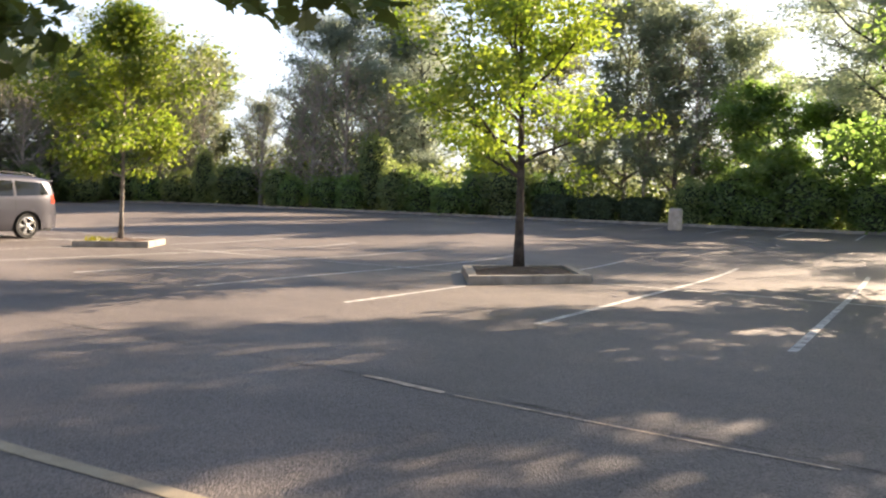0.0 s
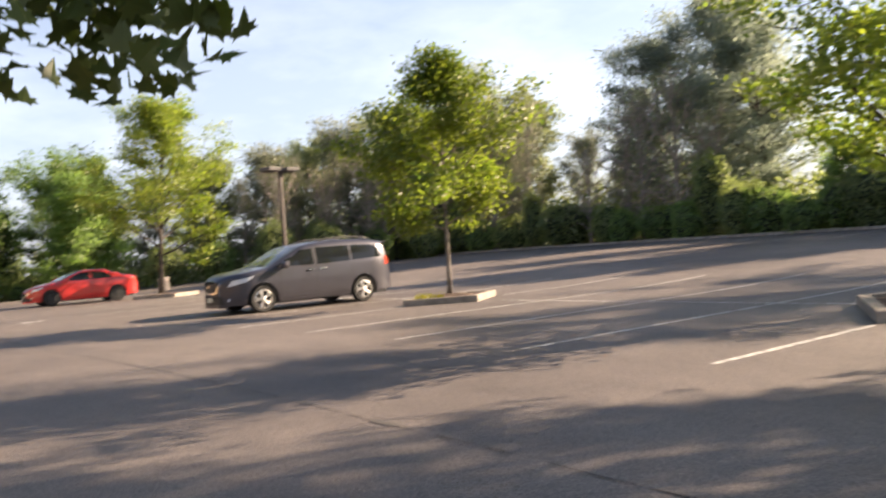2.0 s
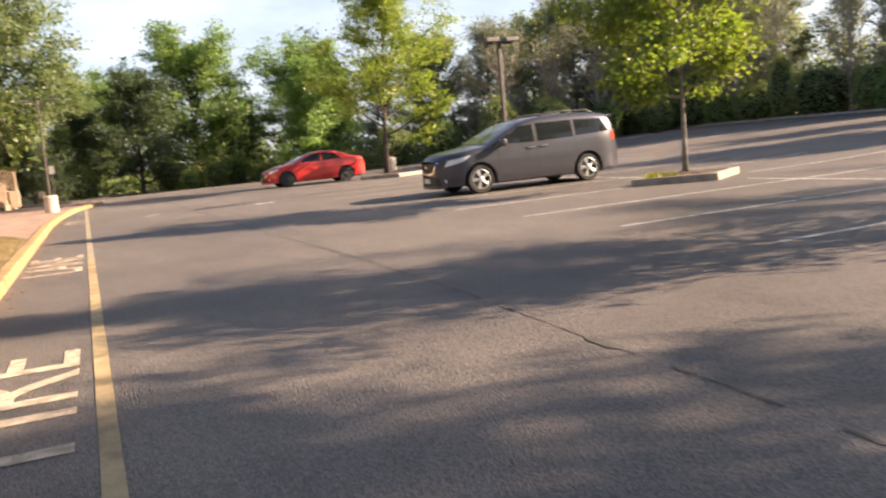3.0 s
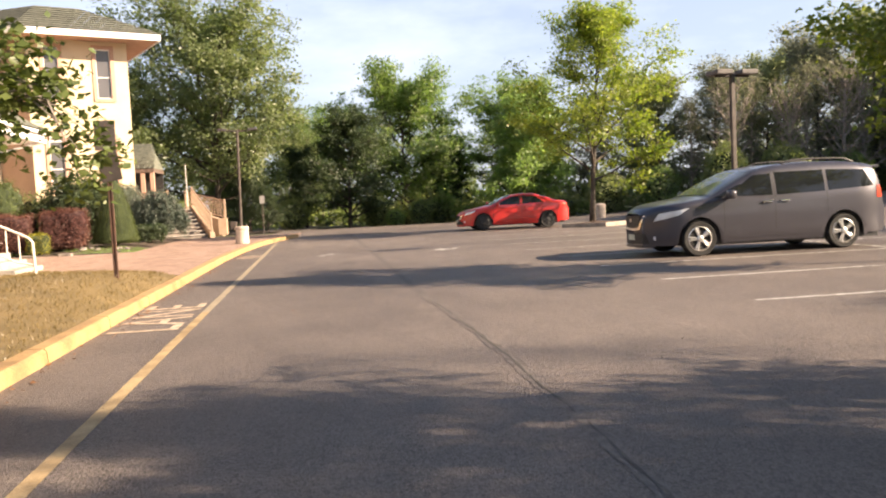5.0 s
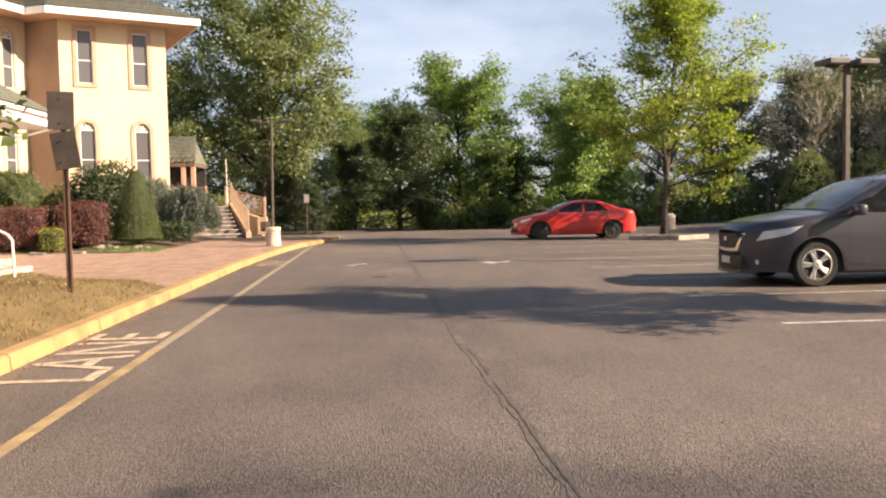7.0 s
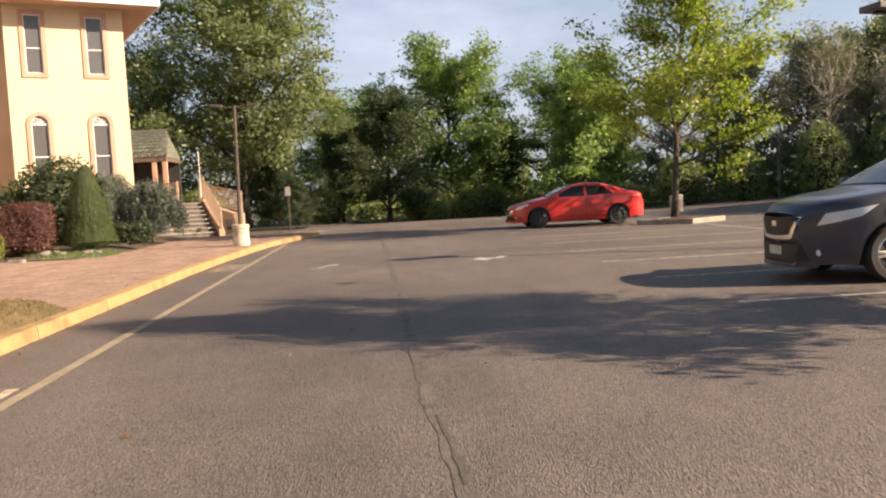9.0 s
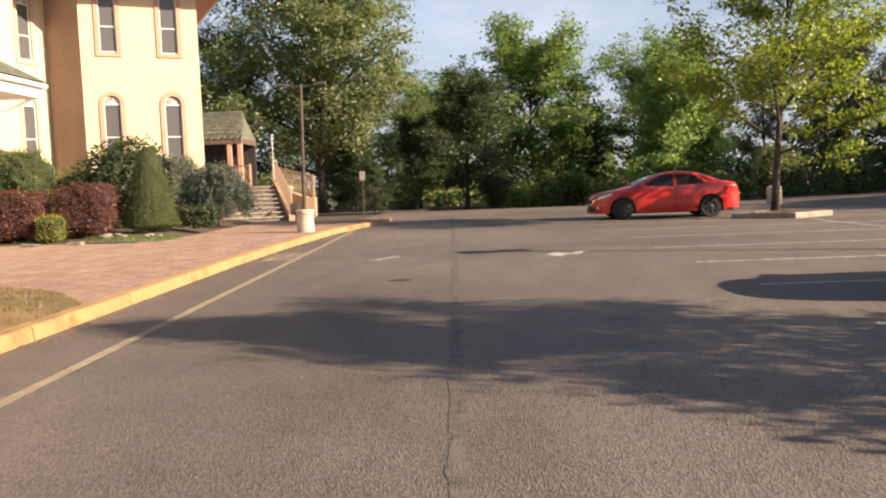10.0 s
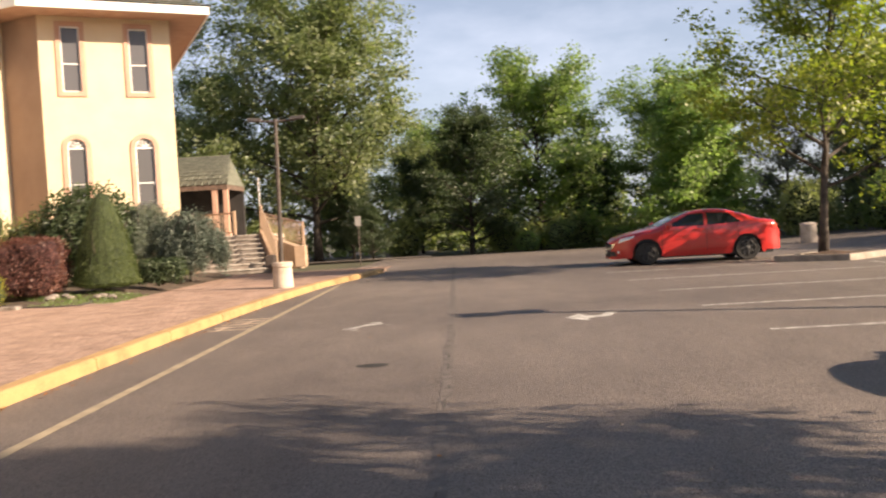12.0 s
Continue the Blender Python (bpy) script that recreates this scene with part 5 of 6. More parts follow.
for i in range(3):
    bm = bmesh.new()
    box(bm, -5.1, -2.35 - 0.36 * i, 25.6, 27.6, 0.06 + 0.172 * i + (0.002 if i else 0), 0.06 + 0.172 * (i + 1), 0.012)
    part("step", bm, "concrete", wsteps)
hr = base("hand_rail", Matrix(), "white tubular handrail on the concrete steps", "railing")
pts = [(-1.95, 25.5, 0.95), (-2.2, 25.5, 1.08), (-3.3, 25.5, 1.62), (-4.9, 25.5, 1.62)]
bm = bmesh.new()
tube(bm, [(-1.85, 25.5, 0.10), (-1.87, 25.5, 0.85)] + pts, [0.028] * 6, 8)
part("rail_tube", bm, "rail_white", hr)
bm = bmesh.new()
tube(bm, [(-1.86, 25.5, 0.35), (-2.2, 25.5, 0.42), (-3.3, 25.5, 0.95), (-4.9, 25.5, 0.95)], [0.022] * 4, 8)
part("lower_tube", bm, "rail_white", hr)
for k in range(6):
    x = -2.15 - 0.26 * k
    z = 0.40 + 0.48 * (k * 0.26) / 1.1
    bm = bmesh.new()
    tube(bm, [(x, 25.5, z), (x, 25.5, z + 0.68)], [0.016, 0.016], 6)
    part("picket", bm, "rail_white", hr)
column = base("porch_column", pose(-4.3, 28.2, 0.1), "white turned column on a moulded foot at the wing", "column")
bm = bmesh.new()
lathe(bm, [(0.20, 0), (0.20, 0.12), (0.16, 0.16), (0.17, 0.5), (0.12, 0.56), (0.15, 0.62), (0.15, 0.95), (0.10, 1.02), (0.12, 1.08), (0.095, 1.14), (0.09, 3.2), (0.13, 3.3), (0.13, 3.58)], 20)
part("shaft", bm, "white_paint", column, smooth=False)
frame_sign = base("wooden_frame", Matrix(), "dark weathered timber frame with two rails standing on the lawn", "sign frame")
for x in (-2.15, -3.6):
    bm = bmesh.new()
    box(bm, x - 0.06, x + 0.06, 22.9, 23.02, 0.08, 1.42, 0.012)
    part("post", bm, "weathered_wood", frame_sign)
for z in (0.28, 0.78, 1.25):
    bm = bmesh.new()
    box(bm, -3.66, -2.1, 22.87, 22.9, z, z + 0.15, 0.008)
    part("rail", bm, "weathered_wood", frame_sign)

# ---- street furniture ----
sign = base("sign_post", pose(1.15, 19.95, 0.40), "rusty steel post with two dark sign boards seen from behind", "sign")
bm = bmesh.new()
for dx in (-0.024, 0.024):
    box(bm, dx - 0.010, dx + 0.010, -0.02, 0.02, -0.3, 2.46)
box(bm, -0.03, 0.03, 0.012, 0.02, -0.3, 2.46)
post = part("post", bm, "rust_steel", sign)
bm = bmesh.new()
box(bm, -0.16, 0.16, -0.003, 0.003, -0.235, 0.235, 0.002)
b1 = part("sign_board", bm, "sign_back", sign, "dark bare back of a sign board")
b1.matrix_local = pose(-0.02, -0.03, 2.22, 0, 1, 4)
b2 = new("sign_board", b1.data)
b2.parent = sign
b2.matrix_local = pose(0.02, -0.032, 1.73, 0, -9, -3)
for z in (2.08, 2.38, 1.6, 1.86):
    bm = bmesh.new()
    lathe(bm, [(0.010, 0), (0.010, 0.012)], 8, pose(0, -0.045, z, 90))
    part("bolt", bm, "rust_steel", sign)

lampL = base("lamp_post", pose(1.32, 37.1, 0.1), "brown steel lamp post with two arms in a drum-shaped concrete foot", "street lamp")
bm = bmesh.new()
tube(bm, [(0.20, -0.10, 0), (0.20, -0.10, 0.4), (0.27, -0.10, 4.08)], [0.06, 0.055, 0.042], 10)
part("pole", bm, "lamp_pole", lampL)
bm = bmesh.new()
tube(bm, [(-0.22, -0.1, 4.05), (0.27, -0.1, 4.02), (0.85, -0.1, 4.05)], [0.022, 0.03, 0.022], 8)
part("arm", bm, "lamp_pole", lampL)
for x, tilt in ((-0.24, 4), (0.80, -4)):
    bm = bmesh.new()
    box(bm, -0.17, 0.17, -0.11, 0.11, -0.035, 0.04, 0.015, m=pose(x, -0.1, 4.08, 0, tilt, 0))
    part("lamp_head", bm, "lamp_head", lampL)
bm = bmesh.new()
lathe(bm, [(0.24, 0), (0.245, 0.05), (0.225, 0.5), (0.25, 0.53), (0.25, 0.62), (0.2, 0.64)], 24, Matrix.Translation((0.22, -0.12, 0)))
part("concrete_foot", bm, "bin_concrete", lampL, "rough pale concrete drum")
# added dark box that stands for the shade on the drum's left
bm = bmesh.new()
box(bm, -0.18, 0.06, -0.16, 0.10, 0.5, 0.82, 0.03)
part("junction_box", bm, "lamp_pole", lampL, "dark brown box standing in for the shaded left side of the drum")

def lot_lamp(x, y, z, turn):
    top = base("lot_lamp", pose(x, y, z, 0, 0, turn), "brown square lamp pole with two flat lamp heads on a crossbar", "street lamp", "lamps of the lot")
    bm = bmesh.new()
    box(bm, -0.055, 0.055, -0.055, 0.055, -0.1, 4.2, 0.008)
    part("pole", bm, "lamp_pole", top)
    bm = bmesh.new()
    box(bm, -0.5, 0.5, -0.03, 0.03, 4.12, 4.18)
    part("crossbar", bm, "lamp_pole", top)
    for s in (-1, 1):
        bm = bmesh.new()
        box(bm, s * 0.36 - 0.24, s * 0.36 + 0.24, -0.27, 0.27, 4.17, 4.29, 0.02)
        part("lamp_head", bm, "lamp_head", top)
    bm = bmesh.new()
    lathe(bm, [(0.2, -0.1), (0.2, 0.25), (0.17, 0.28)], 16)
    part("foot", bm, "concrete", top)
    return top


lot_lamp(15.05, 26.6, 0, 8)

far_bin = base("litter_bin", pose(37.5, 9.7, ground_z(37.5, 9.7)), "round pale concrete litter bin at the far kerb", "litter bin")
bm = bmesh.new()
lathe(bm, [(0.27, 0), (0.30, 0.06), (0.30, 0.8), (0.27, 0.86)], 20)
part("drum", bm, "bin_concrete", far_bin)
bm = bmesh.new()
lathe(bm, [(0.31, 0.86), (0.31, 0.9), (0.2, 0.97)], 20)
part("lid", bm, "bin_concrete", far_bin)
bin2 = copy_thing(far_bin, pose(18.9, 49.0, ground_z(18.6, 49.0) - 0.2))
tagged(bin2, "round pale concrete litter bin by the trees beyond the island")

far_sign = base("small_sign", pose(1.0, 56.0, ground_z(1, 56)), "small grey sign on a thin post at the road's end", "sign")
bm = bmesh.new()
tube(bm, [(0, 0, -0.1), (0, 0, 2.1)], [0.03, 0.03], 8)
part("post", bm, "lamp_pole", far_sign)
bm = bmesh.new()
box(bm, -0.14, 0.14, -0.04, -0.03, 1.75, 2.2)
part("sign_board", bm, "blind", far_sign, "pale sign board")

# far edge kerb
edge = base("lot_edge_kerb", Matrix(), "low concrete kerb along the lot's far edge", "kerb", "", "structure")
for i in range(26):
    y = -40 + i * 3.6
    bm = bmesh.new()
    vs = box(bm, 42.0, 42.2, y + 0.01, y + 3.59, -0.1, 0.13, 0.015)
    for v in bm.verts:
        v.co.z += ground_z(42.1, v.co.y)
    part("kerb_stone", bm, "kerb_concrete", edge)

# painted letters, read from the road towards the kerb
def painted(word, x, y, height, length):
    cu = bpy.data.curves.new("text", "FONT")
    cu.body, cu.align_x, cu.align_y, cu.size = word, "LEFT", "BOTTOM_BASELINE", 1.0
    ob = bpy.data.objects.new("text", cu)
    scene.collection.objects.link(ob)
    bpy.context.view_layer.update()
    me = bpy.data.meshes.new_from_object(ob.evaluated_get(bpy.context.evaluated_depsgraph_get()))
    bpy.data.objects.remove(ob)
    co = np.array([v.co for v in me.vertices])
    lo, hi = co.min(0), co.max(0)
    for v in me.vertices:
        a, b = (v.co.x - lo[0]) / (hi[0] - lo[0]), (v.co.y - lo[1]) / (hi[1] - lo[1])
        v.co = (x - b * height, y + a * length, 0.006)
    me.materials.append(MAT["letter_paint"])
    tagged(new("painted_word", me), "faded pale painted capital letters on the kerbside lane", "road marking", "words on the lane", "structure")


painted("FIRE", 2.76, 7.3, 0.86, 2.7)
painted("LANE", 2.72, 15.95, 0.80, 2.65)


# ---- planting beds before the house ----
def bed_z(x, y):
    e = min(1.0, max(0.0, (y - 35.0) / 2.0)) * min(1.0, max(0.0, (-1.7 - x) / 1.2))
    return 0.10 + 0.17 * e


v, f = [], []
bx = [-14 + 0.5 * i for i in range(26)]
by = [35.0 + 0.4 * j for j in range(27)]
for y in by:
    for x in bx:
        xx = min(x, -1.6)
        v.append((xx, y + 0.15 * math.sin(xx * 2), bed_z(xx, y) + 0.04 * noise.noise((xx * 2, y * 2, 3)) - 0.01))
w = len(bx)
f = [(j * w + i, j * w + i + 1, (j + 1) * w + i + 1, (j + 1) * w + i) for j in range(len(by) - 1) for i in range(w - 1)]
tagged(new("planting_bed", raw("planting_bed", v, f, "soil", True)), "raised earth bed with patchy grass before the house", "flower bed", kind="structure")

rng0 = np.random.default_rng(77)
for i in range(6):                       # edging stones
    x = -9.5 + i * 1.15 + rng0.uniform(-0.08, 0.08)
    y = 33.9 + 0.10 * (x + 9) + rng0.uniform(-0.05, 0.05)
    bm = bmesh.new()
    box(bm, -0.22, 0.22, -0.10, 0.10, -0.02, 0.10, 0.03, m=pose(x, y, 0.10, 0, rng0.uniform(-4, 4), rng0.uniform(-9, 9)))
    tagged(link("edging_stone", bm, "rubble"), "pale rough edging stone along the planting bed", "stone", "edging stones of the bed")
for i in range(9):
    x, y = rng0.uniform(-3.8, -2.2), rng0.uniform(35.9, 36.4)
    bm = bmesh.new()
    bmesh.ops.create_icosphere(bm, subdivisions=2, radius=rng0.uniform(0.05, 0.11), matrix=Matrix.Translation((x, y, bed_z(x, y) + 0.05)) @ Matrix.Diagonal((1.3, 1, 0.7, 1)))
    for vv in bm.verts:
        vv.co += Vector((1, 1, 1)) * 0.02 * noise.noise(vv.co * 9)
    tagged(link("rock", bm, "rubble"), "pale rounded rock at the foot of the conical shrub", "rock", "rocks in the bed")
for x, y, s, n in ((-4.32, 36.5, (1.62, 1.5, 1.42), 1), (-6.05, 36.05, (1.75, 1.4, 1.34), 2), (-8.05, 35.9, (1.7, 1.4, 1.3), 3), (-10.0, 35.8, (1.7, 1.4, 1.36), 4)):
    make_bush("barberry_hedge", 40 + n, pose(x, y, bed_z(x, y) - 0.02, 0, 0, 8), "clipped dark red barberry hedge in the bed", s, "leaf_barberry", 9000, 0.055, "box", core="core_red", group="red hedges of the bed", cat="hedge")
for x, y, n in ((-4.95, 35.6, 1), (-6.85, 35.35, 2), (-8.85, 35.25, 3)):
    make_bush("boxwood", 50 + n, pose(x, y, bed_z(x, y) - 0.02), "small yellow-green clipped box between red hedges", (0.78, 0.66, 0.72), "leaf_box", 2200, 0.04, "box", group="box shrubs of the bed", cat="shrub")
make_bush("conical_shrub", 60, pose(-2.85, 37.2, bed_z(-2.85, 37.2) + 0.05), "dense conical evergreen shrub clipped to a point", (1.58, 1.5, 2.36), "leaf_spruce", 20000, 0.045, "cone", cat="shrub", slim=0.3)
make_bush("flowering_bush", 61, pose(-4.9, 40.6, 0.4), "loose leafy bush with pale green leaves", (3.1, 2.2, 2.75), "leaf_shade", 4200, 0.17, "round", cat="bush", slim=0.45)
make_bush("flowering_bush", 62, pose(-6.9, 41.2, 0.4), "loose leafy bush against the tan wall", (1.9, 1.6, 1.9), "leaf_oak", 1800, 0.15, "round", cat="bush")
make_bush("round_shrub", 63, pose(-7.6, 38.9, 0.4), "clipped rounded green shrub by the white wing", (2.05, 1.9, 2.35), "leaf_spruce", 9000, 0.065, "box", cat="shrub")
def weeping_shrub(seed, x, y, z, radius, height, leafmat, label):
    """A short trunk whose boughs arch over and hang in strands of small needles."""
    rng = np.random.default_rng(seed)
    top = base("weeping_spruce", pose(x, y, z), label, "shrub", "weeping spruces of the bed")
    bm = bmesh.new()
    tube(bm, bent_path(rng, (0, 0, -0.05), (0, 0, 1), height * 0.85, 5, 0.12, 0.05), [0.07, 0.06, 0.05, 0.04, 0.03, 0.02], 8)
    centres = []
    for i in range(46):
        az = i * 2.4 + rng.uniform(-0.4, 0.4)
        reach = radius * rng.uniform(0.45, 1.05)
        h0 = height * rng.uniform(0.55, 0.95)
        drop = rng.uniform(0.35, 0.9) * h0
        pts = []
        for k in range(9):
            t = k / 8
            pts.append(Vector((math.cos(az) * reach * math.sin(min(1.0, t * 1.35) * math.pi / 2), math.sin(az) * reach * math.sin(min(1.0, t * 1.35) * math.pi / 2),
                               h0 + 0.16 * height * math.sin(min(1.0, t * 2) * math.pi) - drop * max(0.0, t - 0.3) ** 1.3 * 1.5)))
        tube(bm, pts, [0.02 - 0.002 * k for k in range(9)], 4, False)
        for a, c in zip(pts[2:], pts[3:]):
            centres += [tuple(a), tuple(a.lerp(c, 0.5))]
    part("trunk", bm, "bark", top)
    v, f = leaf_cloud(rng, centres, 0.085, 36, 0.12, 1.2, 0.10, 0.24)
    needles = new("needles", fast_mesh("needles", v, f, leafmat))
    needles.parent = top


weeping_shrub(64, -2.0, 41.0, 0.25, 1.0, 1.78, "leaf_blue", "weeping blue-grey spruce with hanging boughs by the steps")
weeping_shrub(65, -3.45, 41.25, 0.3, 1.05, 2.0, "leaf_pine", "weeping blue-green spruce behind the conical shrub")
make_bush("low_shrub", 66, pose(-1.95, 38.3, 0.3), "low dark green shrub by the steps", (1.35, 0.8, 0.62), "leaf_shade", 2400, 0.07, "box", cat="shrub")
make_bush("low_shrub", 67, pose(-3.35, 43.9, 0.2), "low dark green shrub at the foot of the steps", (0.6, 0.8, 0.7), "leaf_dark", 900, 0.09, "round", cat="shrub")
bm = bmesh.new()
hp = [(-4.6, 35.6), (-4.2, 35.1), (-3.6, 34.75), (-2.9, 34.5), (-2.35, 34.55), (-2.15, 34.75)]
tube(bm, [(x, y, bed_z(x, y) + 0.03 + (0.05 if i == 5 else 0)) for i, (x, y) in enumerate(hp)], [0.02] * 6, 6)
tagged(link("garden_hose", bm, "hose"), "dark garden hose lying on the paving", "hose")


# ---- maples beside the lane ----
def maple_leaf_mesh(material):
    """One five-lobed leaf, slightly folded."""
    out = [(0.0, -0.02), (0.10, 0.02), (0.30, -0.06), (0.26, 0.08), (0.50, 0.20), (0.34, 0.26), (0.40, 0.42), (0.20, 0.36), (0.14, 0.52), (0.0, 0.80)]
    pts = [(x, y) for x, y in out] + [(-x, y) for x, y in out[-2:0:-1]]
    vs = [(x, y, 0.18 * abs(x) - 0.1 * y * y) for x, y in pts] + [(0, 0.25, 0.0)]
    n = len(pts)
    fs = [(i, (i + 1) % n, n) for i in range(n)]
    me = raw("leaf", vs, fs, material)
    return me


def near_maple():
    rng = np.random.default_rng(91)
    top = make_tree("maple_tree", 92, pose(-2.0, 6.6, 0.1), "maple on the lawn with branches that overhang the lane", height=8.5, fork=2.6, radius=3.4, trunk=0.17, limbs=18, subs=7, leaves=60, leaf=0.2,
                    spread=0.42, leafmat="leaf_maple", slim=0.8, full=0.45, bark="bark_grey")
    me = maple_leaf_mesh("leaf_maple")
    n = 0
    for tip, spread, count in (((0.98, -2.2, 2.30), (0.20, 0.26, 0.18), 280), ((0.45, -4.95, 2.06), (0.17, 0.26, 0.055), 60)):
        tip = Vector((2.0, 0, 0)) + Vector((tip[0] + 2.0, tip[1], tip[2] - 0.1))
        start = Vector((0, 0, 2.7))
        mid = start.lerp(tip, 0.5) + Vector((0, 0, 0.75))
        pts = [start.lerp(mid, k / 4).lerp(mid.lerp(tip, k / 4), k / 4) for k in range(5)]
        bm = bmesh.new()
        tube(bm, pts, [0.05, 0.035, 0.024, 0.014, 0.006], 6)
        for k in range(9):
            a = pts[3].lerp(pts[4], rng.uniform(0, 1))
            tube(bm, [a, a + Vector(rng.normal(size=3)) * Vector(spread).length * 0.35 + Vector((0, 0, 0.02))], [0.006, 0.003], 4)
        part("branch", bm, "bark_grey", top)
        for k in range(count):
            ob = new("leaf", me)
            ob.parent = top
            p = tip + Vector(np.clip(rng.normal(size=3), -1.7, 1.7) * np.array(spread))
            s = rng.uniform(0.10, 0.165)
            ob.matrix_local = Matrix.Translation(p) @ Euler((rng.uniform(1.6, 3.4), rng.uniform(-0.7, 0.7), rng.uniform(0, 6.28))).to_matrix().to_4x4() @ Matrix.Scale(s, 4)


near_maple()
maple = make_tree("maple_tree", 95, pose(-3.6, 17.6, 0.2), "leafy maple on the lawn before the white wing", height=6.6, fork=1.7, radius=3.3, trunk=0.16, limbs=22, subs=8, leaves=62, leaf=0.17,
          spread=0.36, leafmat="leaf_maple", slim=0.8, full=0.30, low=0.35, bark="bark_grey")
bm = bmesh.new()                             # a long low bough towards the lane
rng2 = np.random.default_rng(96)
bough = [Vector((0, 0, 1.75)), Vector((1.8, -1.0, 2.5)), Vector((3.5, -1.9, 2.7)), Vector((4.6, -2.5, 2.6)), Vector((5.5, -3.0, 2.3))]
tube(bm, bough, [0.06, 0.045, 0.032, 0.02, 0.008], 7, False)
tips = []
for i in range(56):
    a = bough[2].lerp(bough[3], rng2.uniform(0, 1)) if i % 2 else bough[3].lerp(bough[4], rng2.uniform(0, 1))
    d = a + Vector(rng2.normal(size=3) * np.array((0.40, 0.45, 0.34)))
    tube(bm, [a, a.lerp(d, 0.5) + Vector((0, 0, 0.05)), d], [0.012, 0.008, 0.004], 4, False)
    tips.append(tuple(d))
part("bough", bm, "bark_grey", maple)
v, f = leaf_cloud(rng2, tips, 0.17, 58, 0.105, 0.6, 0.03, 0.75)
spray = new("foliage", fast_mesh("foliage", v, f, "leaf_maple"))
spray.parent = maple
make_tree("willow_tree", 96, pose(16.2, -3.0, 0.1), "large tree with drooping narrow leaves over the lot", height=10.2, fork=2.4, radius=4.0, trunk=0.22, limbs=26, subs=8, leaves=60, leaf=0.2,
                   spread=0.29, leafmat="leaf_silver", slim=0.3, full=0.4, droop=0.5, group="willows of the lot")
make_tree("willow_tree", 98, pose(40.0, 1.0, 0.6), "tall willow whose narrow leaves hang over the lot", height=12.4, fork=4.6, radius=5.6, trunk=0.22, limbs=28, subs=9, leaves=80, leaf=0.2,
          spread=0.32, leafmat="leaf_silver", slim=0.3, full=0.35, droop=0.5, group="willows of the lot")
make_tree("oak_tree", 97, pose(21.2, -1.6, 0.1), "broad leafy shade tree in the lot", height=9.0, fork=1.6, radius=3.8, trunk=0.2, limbs=24, subs=8, leaves=50, leaf=0.2,
          spread=0.28, leafmat="leaf_bright", slim=0.6, full=0.42)


# ---- cars ----
def smooth_curve(points, x):
    """Height of an outline of (x, z), in falling x, at x."""
    for (x0, z0), (x1, z1) in zip(points, points[1:]):
        if x1 <= x <= x0:
            t = (x0 - x) / max(1e-6, x0 - x1)
            return z0 + (z1 - z0) * t
    return points[0][1] if x > points[0][0] else points[-1][1]


